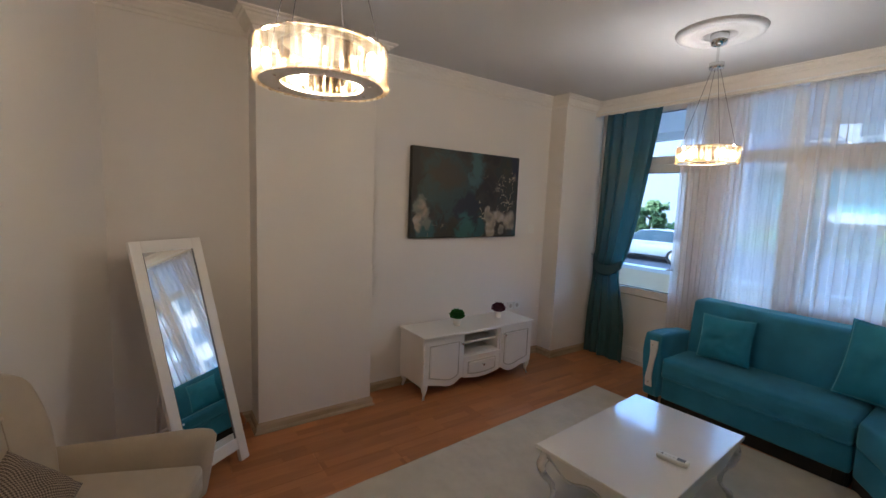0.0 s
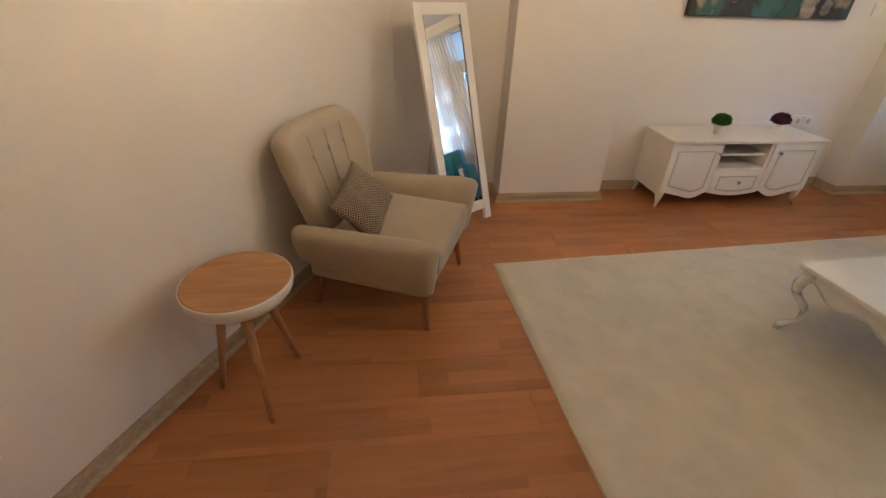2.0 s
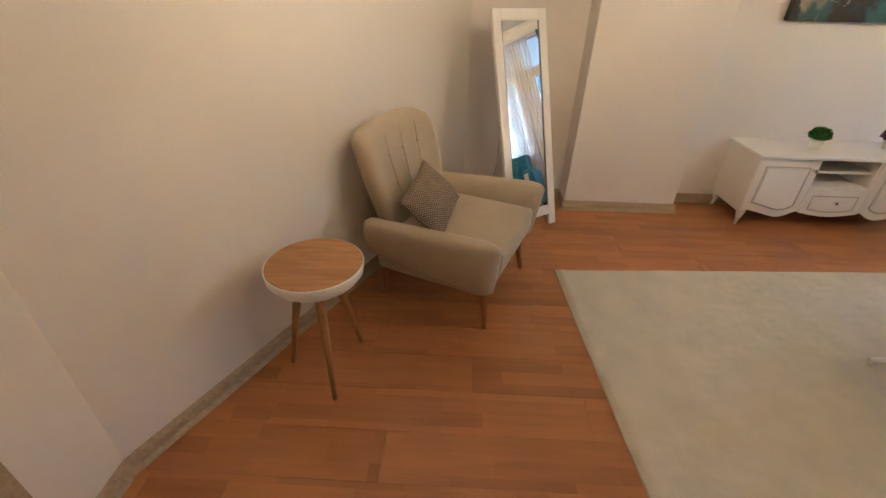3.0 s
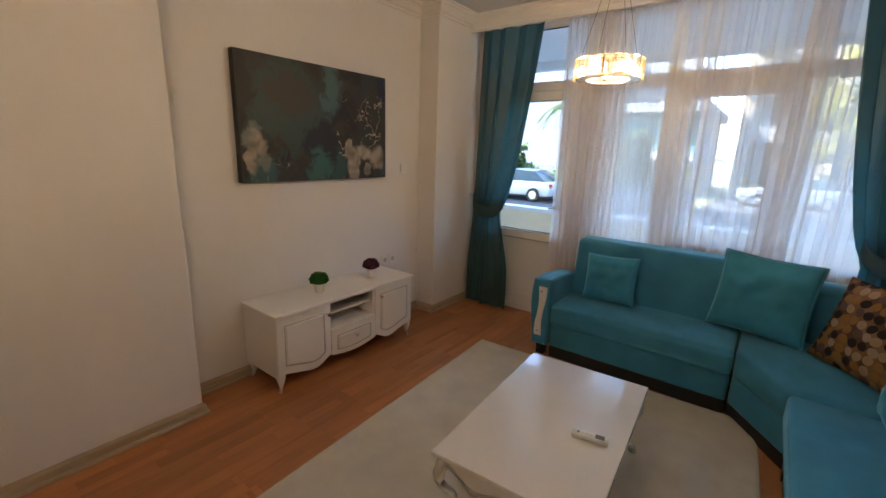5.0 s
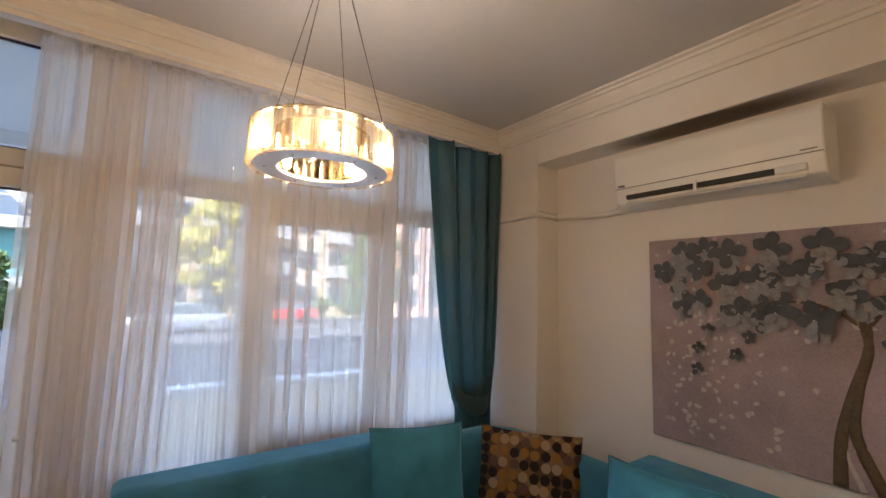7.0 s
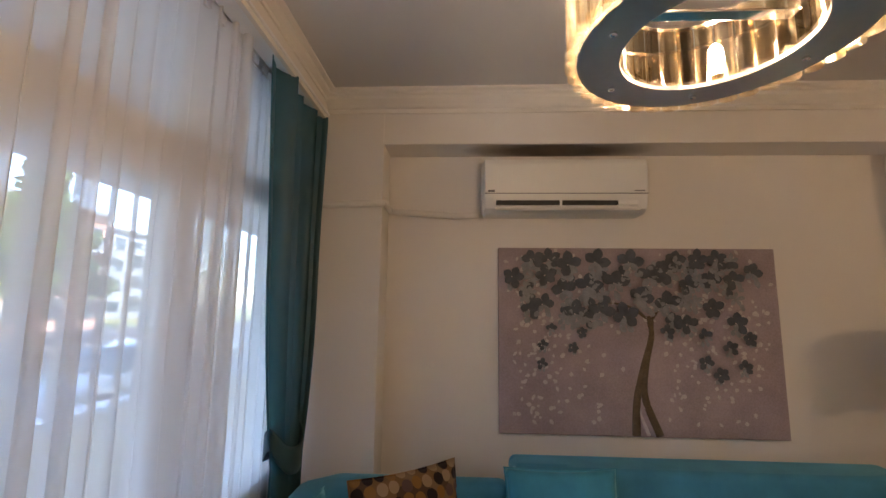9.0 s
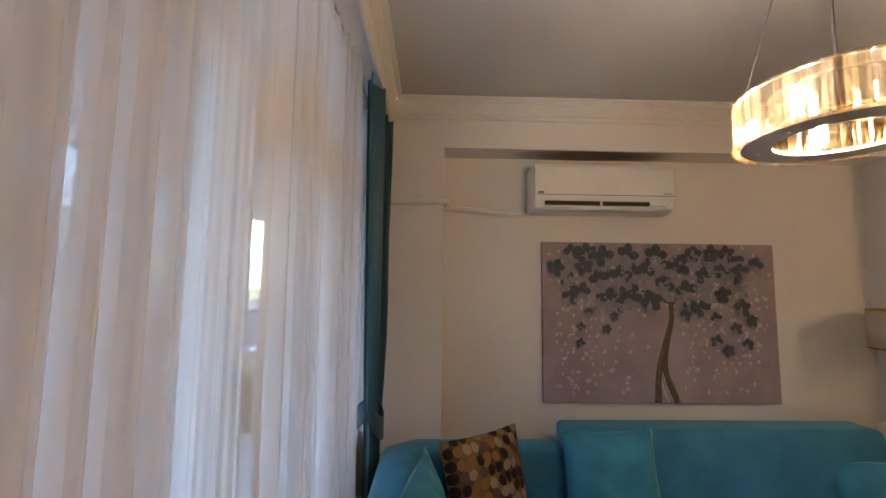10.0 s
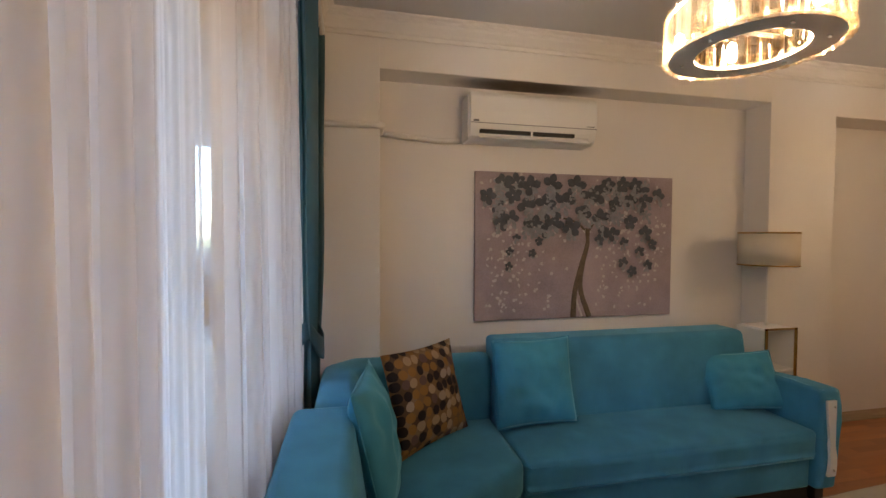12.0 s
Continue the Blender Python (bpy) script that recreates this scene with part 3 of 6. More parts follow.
def swept(path, profile, close=False):
    """A moulding: profile (out from the wall, height) carried along a path in the plan, mitred. The room lies to the left of the path."""
    pts = [Vector((x, y)) for x, y in path]
    n = len(pts)
    b = bmesh.new()
    rings = []
    for k, p in enumerate(pts):
        a = (p - pts[k - 1]).normalized() if (k > 0 or close) else None
        c = (pts[(k + 1) % n] - p).normalized() if (k < n - 1 or close) else None
        na = Vector((-a.y, a.x)) if a else None
        nc = Vector((-c.y, c.x)) if c else None
        if na is None:
            out = nc
        elif nc is None:
            out = na
        else:
            out = (na + nc) / max(0.3, 1 + na.dot(nc))
        rings.append([b.verts.new((p.x + o * out.x, p.y + o * out.y, z)) for o, z in profile])
    pairs = list(zip(rings, rings[1:])) + ([(rings[-1], rings[0])] if close else [])
    for r, s in pairs:
        for j in range(len(profile) - 1):
            b.faces.new((r[j], s[j], s[j + 1], r[j + 1]))
    return b


def pillow(w, h, t, n=22, puff=2.2, pinch=0.06, wrinkle=0.004, seed=1):
    """A stuffed cushion lying in x and y, corners drawn out, centre full."""
    b = bmesh.new()
    rows = {}
    for s in (1, -1):
        for j in range(n + 1):
            for i in range(n + 1):
                u, v = 2 * i / n - 1, 2 * j / n - 1
                edge = i in (0, n) or j in (0, n)
                if edge and s < 0:
                    rows[(s, i, j)] = rows[(1, i, j)]
                    continue
                x = u * (1 - pinch * (1 - v * v)) * w / 2
                y = v * (1 - pinch * (1 - u * u)) * h / 2
                z = t / 2 * ((1 - abs(u) ** puff) * (1 - abs(v) ** puff)) ** 0.55
                z += wrinkle * noise.noise((u * 3 + seed, v * 3, s * 2)) * (1 - max(abs(u), abs(v)) ** 4) * 2
                rows[(s, i, j)] = b.verts.new((x, y, s * z))
        for j in range(n):
            for i in range(n):
                q = [rows[(s, i, j)], rows[(s, i + 1, j)], rows[(s, i + 1, j + 1)], rows[(s, i, j + 1)]]
                b.faces.new(q if s > 0 else q[::-1])
    return b


def soft_box(x0, x1, y0, y1, z0, z1, r, crown=0.0, seg=4):
    """A padded block with rounded edges and a slightly full top."""
    b = box(x0, x1, y0, y1, z0, z1)
    bmesh.ops.subdivide_edges(b, edges=b.edges[:], cuts=5, use_grid_fill=True)
    if crown:
        for v in b.verts:
            u = (2 * v.co.x - x0 - x1) / (x1 - x0)
            w = (2 * v.co.y - y0 - y1) / (y1 - y0)
            if v.co.z > z1 - 1e-4:
                v.co.z += crown * (1 - u ** 4) * (1 - w ** 4)
    sharp = [e for e in b.edges if len(e.link_faces) == 2 and e.calc_face_angle(0) > 1.0]
    bmesh.ops.bevel(b, geom=sharp, offset=r, segments=seg, profile=0.5, affect="EDGES", clamp_overlap=True)
    return b


# ---- the room's shell ----
CEILING = 2.63
WX = 4.60          # inner face of the window wall
TV_Y, COL_Y = 3.45, 3.25
AC_Y, BEAM_Y = -0.09, 0.10
BEND = (-0.675, 1.105)
CORNER = (0.41, 3.45)

b = box(-1.2, WX + 0.2, -0.6, 3.9, -0.25, -0.012)
floor = setting("floor", b, SLAB, "red-brown laminate floor laid in long planks")

wall = setting("wall_north", box(0.30, WX + 0.2, TV_Y, TV_Y + 0.2, -0.012, CEILING), WALL, "warm white painted plaster wall")
setting("wall_column", box(1.160, 1.955, COL_Y - 0.010, TV_Y + 0.1, -0.012, CEILING, 0.004), WALL, "warm white painted chimney breast")
setting("wall_pilaster", box(4.0, WX + 0.1, COL_Y, TV_Y + 0.1, -0.012, CEILING, 0.004), WALL, "warm white painted corner pilaster")
dx, dy = CORNER[0] - BEND[0], CORNER[1] - BEND[1]
ln = math.hypot(dx, dy)
nx, ny = -dy / ln * 0.2, dx / ln * 0.2
setting("wall_oblique", prism([BEND, CORNER, (CORNER[0], CORNER[1] + 0.2), (CORNER[0] + nx, CORNER[1] + 0.2), (BEND[0] + nx, BEND[1] + ny)], -0.012, CEILING), WALL, "warm white painted oblique wall")
b = box(BEND[0] - 0.2, BEND[0], 0.84, BEND[1] + 0.02, -0.012, CEILING)
b = box(BEND[0] - 0.2, BEND[0], -0.45, 0.02, -0.012, CEILING, bm=b)
b = box(BEND[0] - 0.2, BEND[0], 0.02, 0.84, 2.06, CEILING, bm=b)
setting("wall_west", b, WALL, "warm white painted wall with a doorway")
b = box(0.955, WX + 0.2, AC_Y - 0.2, AC_Y, -0.012, CEILING)
b = box(BEND[0] - 0.2, 0.955, -0.42, -0.13, -0.012, CEILING, bm=b)
setting("wall_south", b, WALL, "warm cream painted plaster wall")
setting("wall_pilaster_south", box(4.15, WX + 0.1, AC_Y - 0.1, BEAM_Y, -0.012, CEILING, 0.004), WALL, "warm cream painted corner pilaster")
setting("wall_pilaster_lamp", box(0.955, 1.52, AC_Y - 0.1, BEAM_Y, -0.012, CEILING, 0.004), WALL, "warm cream painted pilaster")
setting("beam_south", box(1.515, 4.155, AC_Y - 0.1, BEAM_Y - 0.002, 2.37, CEILING, 0.004), WALL, "warm cream painted beam")
setting("lintel_south", box(BEND[0] - 0.1, 0.96, -0.2, BEAM_Y - 0.002, 2.31, CEILING, 0.004), WALL, "warm cream painted lintel")
# window wall: low wall under the window, lintel, short returns
b = box(WX, WX + 0.2, 0.02, 2.20, -0.012, 0.76)
b = box(WX, WX + 0.2, -0.2, 3.6, 2.56, CEILING + 0.2, bm=b)
b = box(WX, WX + 0.2, -0.2, 0.06, -0.012, 2.6, bm=b)
b = box(WX, WX + 0.2, 3.21, 3.6, -0.012, 2.6, bm=b)
setting("wall_east", b, WALL, "white wall round the balcony window")
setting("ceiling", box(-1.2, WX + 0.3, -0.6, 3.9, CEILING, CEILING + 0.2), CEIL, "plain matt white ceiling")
# curtain valance
b = box(4.45, 4.468, BEAM_Y + 0.001, COL_Y - 0.001, 2.50, CEILING + 0.01)
setting("valance", b, TRIM, "cream curtain valance board under the ceiling")

corn = [(0.0, 2.535), (0.012, 2.535), (0.014, 2.555), (0.026, 2.558), (0.034, 2.572), (0.058, 2.592), (0.064, 2.606), (0.078, 2.608), (0.082, 2.618), (0.105, 2.620), (0.108, 2.632)]
ring = [(BEND[0], BEAM_Y), (4.45, BEAM_Y), (4.45, COL_Y), (4.0, COL_Y), (4.0, TV_Y), (1.955, TV_Y), (1.955, COL_Y - 0.010), (1.160, COL_Y - 0.010), (1.160, TV_Y), CORNER, BEND]
setting("cornice", swept(ring[2:] + ring[:2], corn), TRIM, "cream moulded plaster cornice")
small = [(0.0, 2.585), (0.008, 2.586), (0.010, 2.600), (0.030, 2.612), (0.036, 2.622), (0.060, 2.624), (0.062, 2.632)]
setting("cornice_valance", swept([(4.45, BEAM_Y), (4.45, COL_Y)], small), TRIM, "cream moulded cornice above the valance")

skirt = [(0.0, 0.0), (0.028, 0.0), (0.028, 0.008), (0.022, 0.016), (0.015, 0.020), (0.015, 0.050), (0.010, 0.060), (0.006, 0.062), (0.004, 0.068), (0.0, 0.068)]
setting("baseboard_north", swept([(WX, COL_Y), (4.0, COL_Y), (4.0, TV_Y), (1.955, TV_Y), (1.955, COL_Y - 0.010), (1.160, COL_Y - 0.010), (1.160, TV_Y), CORNER, BEND, (BEND[0], 0.88)], skirt), SKIRT, "pale oak skirting board")
setting("baseboard_south", swept([(BEND[0], -0.13), (0.955, -0.13), (0.955, BEAM_Y), (1.52, BEAM_Y), (1.52, AC_Y), (4.15, AC_Y), (4.15, BEAM_Y), (WX, BEAM_Y)], skirt), SKIRT, "pale oak skirting board")

# doorway in the west wall
door = thing("door_1", pose(BEND[0] - 0.06, 0.405, 0), "closed wooden room door beside the oblique wall", "door", "", "structure")
part("door_leaf", box(-0.04, 0.0, -0.40, 0.40, 0.005, 2.04, 0.003), OAK_LEG, door)
for s in (-1, 1):
    part("door_casing", box(-0.02, 0.075, s * 0.40 - (0.002 if s < 0 else 0), s * 0.47, 0, 2.10, 0.004), SKIRT, door)
part("door_casing", box(-0.02, 0.074, -0.47, 0.47, 2.06, 2.13, 0.004), SKIRT, door)
part("door_handle", tube([(0, -0.33, 1.02), (0.05, -0.33, 1.02), (0.055, -0.31, 1.02), (0.055, -0.21, 1.02)], 0.009), CHROME, door)

# ---- balcony door and window ----
FX0, FX1 = WX + 0.03, WX + 0.10


def bar(parent, name, y0, y1, z0, z1, x0=FX0, x1=FX1, bev=0.006):
    return part(name, box(x0, x1, y0, y1, z0, z1, bev), PVC, parent)


def pane(parent, y0, y1, z0, z1):
    g = part("pane", box(WX + 0.06, WX + 0.066, y0, y1, z0, z1), GLASS, parent)
    g.visible_shadow = False
    for a in ((y0, y1, z0, z0 + 0.006), (y0, y1, z1 - 0.006, z1)):
        part("gasket", box(WX + 0.045, WX + 0.06, *a), DARK_GAP, parent)
    return g


bd = thing("window_1", pose(0, 0, 0), "white PVC balcony door with a lower panel and a fanlight", "balcony door", "", "structure")
bar(bd, "window_frame", 3.13, 3.21, 0, 2.56)
bar(bd, "window_frame", 2.05, 2.245, 0, 2.56)
bar(bd, "window_frame", 2.25, 3.125, 2.0, 2.07)
bar(bd, "window_frame", 2.25, 3.125, 2.49, 2.56)
bar(bd, "window_frame", 2.25, 3.125, -0.012, 0.035)
bar(bd, "door_stile", 2.25, 2.37, 0.04, 1.995, FX0 - 0.012, FX1 - 0.012)
bar(bd, "door_stile", 3.01, 3.125, 0.04, 1.995, FX0 - 0.012, FX1 - 0.012)
bar(bd, "door_rail", 2.37, 3.01, 1.92, 1.995, FX0 - 0.012, FX1 - 0.012)
bar(bd, "door_rail", 2.37, 3.01, 0.70, 0.775, FX0 - 0.012, FX1 - 0.012)
bar(bd, "door_rail", 2.37, 3.01, 0.04, 0.145, FX0 - 0.012, FX1 - 0.012)
part("door_panel", box(FX0 + 0.008, FX0 + 0.03, 2.37, 3.01, 0.145, 0.70), PVC, bd)
part("gasket", box(FX0 + 0.004, FX0 + 0.0085, 2.37, 3.01, 0.694, 0.70), DARK_GAP, bd)
part("gasket", box(FX0 + 0.004, FX0 + 0.0085, 2.37, 2.374, 0.145, 0.70), DARK_GAP, bd)
pane(bd, 2.37, 3.01, 0.775, 1.92)
pane(bd, 2.245, 3.13, 2.07, 2.49)
part("door_handle", tube([(FX0 - 0.01, 2.31, 1.02), (FX0 - 0.06, 2.31, 1.02), (FX0 - 0.065, 2.33, 1.02), (FX0 - 0.065, 2.43, 1.015)], 0.009), SILVER, bd)

wn = thing("window_2", pose(0, 0, 0), "wide white PVC window with fixed panes, a casement and fanlights", "window", "", "structure")
bar(wn, "window_frame", 0.06, 0.16, 0.76, 2.56)
bar(wn, "window_frame", 0.16, 2.05, 0.76, 0.83)
for y0, y1 in ((0.16, 0.83), (0.90, 1.56), (1.64, 2.05)):
    bar(wn, "window_frame", y0, y1, 1.985, 2.07)
    bar(wn, "window_frame", y0, y1, 2.49, 2.56)
bar(wn, "window_frame", 1.56, 1.64, 0.83, 2.49)
bar(wn, "window_frame", 0.83, 0.90, 0.83, 2.49)
for y0, y1 in ((1.475, 1.56), (0.90, 0.965)):
    bar(wn, "casement_stile", y0, y1, 0.83, 1.985, FX0 - 0.012, FX1 - 0.012)
bar(wn, "casement_rail", 0.965, 1.475, 1.90, 1.985, FX0 - 0.012, FX1 - 0.012)
bar(wn, "casement_rail", 0.965, 1.475, 0.83, 0.90, FX0 - 0.012, FX1 - 0.012)
pane(wn, 1.64, 2.05, 0.83, 1.985)
pane(wn, 0.965, 1.475, 0.90, 1.90)
pane(wn, 0.16, 0.83, 0.83, 1.985)
pane(wn, 1.64, 2.05, 2.07, 2.49)
pane(wn, 0.90, 1.56, 2.07, 2.49)
pane(wn, 0.16, 0.83, 2.07, 2.49)
hd = part("window_handle", box(FX0 - 0.03, FX0 - 0.012, 1.505, 1.53, 1.33, 1.40, 0.004), HANDLE_CREAM, wn, "cream window handle")
part("lever", tube([(FX0 - 0.024, 1.517, 1.375), (FX0 - 0.032, 1.517, 1.375), (FX0 - 0.036, 1.515, 1.36), (FX0 - 0.035, 1.505, 1.26)], 0.009), HANDLE_CREAM, hd)
part("window_sill", box(WX - 0.002, WX + 0.03, 0.10, 2.20, 0.745, 0.765, 0.004), PVC, wn)


# ---- ceiling lamps ----
def chandelier(x, y, z):
    """A ring of upright crystal bars on a steel plate, hung on four wires from a chrome cap."""
    R, H = 0.171, 0.090
    t = thing("chandelier", pose(x, y, z), "lit round crystal chandelier hanging on thin steel wires", "ceiling lamp", "crystal chandeliers")
    part("bottom_plate", lathe([(0.106, -H / 2 - 0.006), (R - 0.012, -H / 2 - 0.006), (R - 0.012, -H / 2), (0.106, -H / 2)], 56, closed=True), STEEL_PLATE, t, "brushed steel ring plate")
    part("top_rim", lathe([(R - 0.012, H / 2 - 0.003), (R - 0.004, H / 2 - 0.003), (R - 0.004, H / 2 + 0.001), (R - 0.012, H / 2 + 0.001)], 56, closed=True), CHROME, t)
    part("inner_rim", lathe([(0.100, H / 2 - 0.003), (0.107, H / 2 - 0.003), (0.107, H / 2 + 0.003), (0.100, H / 2 + 0.003)], 48, closed=True), CHROME, t)

    def bars(name, r, n, w, d, z0, z1):
        """Faceted glass pieces set side by side round the ring, bevels brighter than the flat face."""
        prof = [(-d, -w * 0.55), (-d, w * 0.55), (0, w), (d, w * 0.42), (d, -w * 0.42), (0, -w)]
        me = mesh_of(name, prism(prof, z0, z1), CRYSTAL_INNER_DIM if name == "inner_bar" else CRYSTAL)
        me.materials.append(CRYSTAL_INNER_DIM_EDGE if name == "inner_bar" else CRYSTAL_EDGE)
        for p in me.polygons:
            p.material_index = 1 if abs(p.normal.y) > 0.2 or abs(p.normal.z) > 0.5 else 0
        for k in range(n):
            a = 2 * math.pi * k / n
            ob = new(name, me)
            ob.parent = t
            ob.matrix_basis = pose(r * math.cos(a), r * math.sin(a), 0, 0, 0, math.degrees(a))

    bars("crystal_bar", R - 0.006, 40, 0.0126, 0.006, -H / 2 + 0.003, H / 2)
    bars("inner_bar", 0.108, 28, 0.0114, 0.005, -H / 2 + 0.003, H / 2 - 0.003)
    bars("rim_bead", R - 0.005, 40, 0.0118, 0.008, -H / 2 - 0.008, -H / 2 + 0.002)
    for k in range(6):
        a = 2 * math.pi * (k + 0.2) / 6
        part("screw", moved(lathe([(0.002, -0.005), (0.0042, -0.004), (0.0042, 0.0)], 8), Matrix.Translation((0.132 * math.cos(a), 0.132 * math.sin(a), -H / 2 - 0.0055))), CHROME, t)
    for k in range(5):
        a = 2 * math.pi * (k + 0.3) / 5
        c, s = math.cos(a), math.sin(a)
        part("bulb_holder", tube([(0.110 * c, 0.110 * s, -H / 2 + 0.004), (0.138 * c, 0.138 * s, -H / 2 + 0.006), (0.138 * c, 0.138 * s, -0.03)], 0.009, 8), CHROME, t)
        part("bulb", moved(lathe([(0.004, -0.022), (0.009, -0.018), (0.0105, 0.0), (0.009, 0.017), (0.003, 0.024)], 12), Matrix.Translation((0.138 * c, 0.138 * s, 0.002))), BULB, t, "glowing warm capsule bulb", True)
    part("cross_bar", box(-0.10, 0.10, -0.010, 0.010, -0.012, 0.002, 0.002), CHROME, t)
    cap_z = 2.44 - z
    for k in range(4):
        a = 2 * math.pi * (k + 0.5) / 4
        part("wire", tube([(0.155 * math.cos(a), 0.155 * math.sin(a), H / 2), (0.022 * math.cos(a), 0.022 * math.sin(a), cap_z - 0.02)], 0.0012, 6), WIRE, t)
    part("wire_cap", lathe([(0.026, cap_z - 0.025), (0.040, cap_z - 0.02), (0.040, cap_z + 0.012), (0.012, cap_z + 0.018)], 20), CHROME, t, "chrome wire collector", True)
    part("stem", tube([(0, 0, cap_z), (0, 0, 2.60 - z)], 0.008, 10), CHROME, t)
    part("canopy", lathe([(0.012, 2.543 - z), (0.040, 2.556 - z), (0.050, 2.580 - z), (0.050, 2.6195 - z)], 28), CHROME, t, "domed chrome canopy", True)
    prof = [(0.0, 2.6195), (0.075, 2.6195), (0.085, 2.608), (0.10, 2.604), (0.112, 2.616), (0.170, 2.620), (0.182, 2.606), (0.208, 2.600), (0.226, 2.608), (0.238, 2.6305)]
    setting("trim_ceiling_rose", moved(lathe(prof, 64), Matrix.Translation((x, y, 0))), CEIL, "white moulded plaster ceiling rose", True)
    return t


chandelier(3.435, 1.68, 1.911)
chandelier(1.006, 1.566, 1.906)


# ---- curtains ----
def ease(s):
    s = min(1, max(0, s))
    return s * s * (3 - 2 * s)


def drape(name, x, top, tie, bottom, tie_z, z_top, z_low, folds, seed, label):
    """A lined curtain gathered by a band: (near edge, far edge) in y at the top, the band and the hem."""
    t = thing(name, pose(x, 0, 0), label, "curtain", "teal window drapes")

    def edges(z):
        if z >= tie_z:
            s = (z - tie_z) / (z_top - tie_z)
            k = s ** 0.58
            return [tie[i] + (top[i] - tie[i]) * k for i in (0, 1)]
        s = ease((tie_z - z) / (tie_z - z_low) * 1.5)
        return [tie[i] + (bottom[i] - tie[i]) * s for i in (0, 1)]

    def f(u, v):
        z = z_top + (z_low - z_top) * v
        a, c = edges(z)
        wob = 0.18 * noise.noise((u * 7 + seed, v * 1.2, 0.3))
        uu = (u ** 1.55 if top[0] > 2 else 1 - (1 - u) ** 1.35) + 0.012 * math.sin(9 * u + 3 * v + seed)
        y = a + (c - a) * uu
        wave = (c - a) / folds
        squeeze = abs(c - a) / abs(top[1] - top[0])
        amp = 0.058 * (0.45 + 0.55 * squeeze) * (0.75 + 0.5 * noise.noise((u * 5 + seed, 2.7, seed)))
        xx = amp * math.sin(2 * math.pi * folds * (u + 0.10 * wob + 0.02 * math.sin(6 * u)) + seed) * (0.8 + 0.35 * math.sin(11 * u + seed)) + 0.004 * math.sin(2 * math.pi * folds * 1.7 * u + 2 * v) + 0.012 * noise.noise((u * 3.1, v * 3.3, seed + 5))
        y += (0.08 + 0.16 * max(0.0, noise.noise((u * 4.3, 0.4 * v, seed + 9)))) * wave * math.sin(2 * (2 * math.pi * folds * (u + 0.10 * wob + 0.02 * math.sin(6 * u)) + seed)) * (0.5 + 0.5 * squeeze)
        return (xx, y, z)

    part("cloth", sheet(f, 260, 40), TEAL_DRAPE, t, "", True)
    ca, cb = tie
    my, ry = (ca + cb) / 2, abs(cb - ca) / 2 + 0.008

    def band(u, v):
        a = 2 * math.pi * u
        sag = 0.02 - 0.055 * max(0.0, -math.cos(a)) ** 1.5
        return (0.062 * math.cos(a), my + ry * math.sin(a), tie_z + 0.055 - 0.11 * v * (0.75 + 0.25 * abs(math.cos(a))) + sag + 0.012 * math.sin(a) + 0.035 * abs(math.sin(a)) ** 5)

    part("tieback", sheet(band, 56, 6, 0.005), TEAL_DRAPE, t, "teal cloth tieback band", True)
    return t


drape("curtain", 4.500, (3.14, 2.55), (3.17, 2.855), (3.21, 2.75), 0.97, 2.505, 0.012, 4.6, 1.3, "teal drape tied back in deep folds beside the balcony door")
drape("curtain", 4.498, (0.69, 0.12), (0.44, 0.17), (0.46, 0.16), 0.93, 2.505, 0.012, 4.4, 4.1, "teal drape tied back in deep folds beside the sofa corner")
for y in (3.225, 0.112):
    h = thing("curtain_hook", pose(4.53, y, 1.05), "small dark metal tieback hook fixed to the wall", "hook")
    s = -1 if y > 1 else 1
    part("hook_bar", tube([(0, 0, 0.02), (0, s * 0.02, 0.0), (0, s * 0.03, -0.025), (-0.01, s * 0.045, -0.03), (-0.015, s * 0.05, -0.005)], 0.004, 8), SILVER, h)
    part("rosette", moved(lathe([(0.014, -0.003), (0.014, 0.004), (0.005, 0.007)], 14), pose(0, 0, 0.02, 90 * s, 0, 0)), SILVER, h)


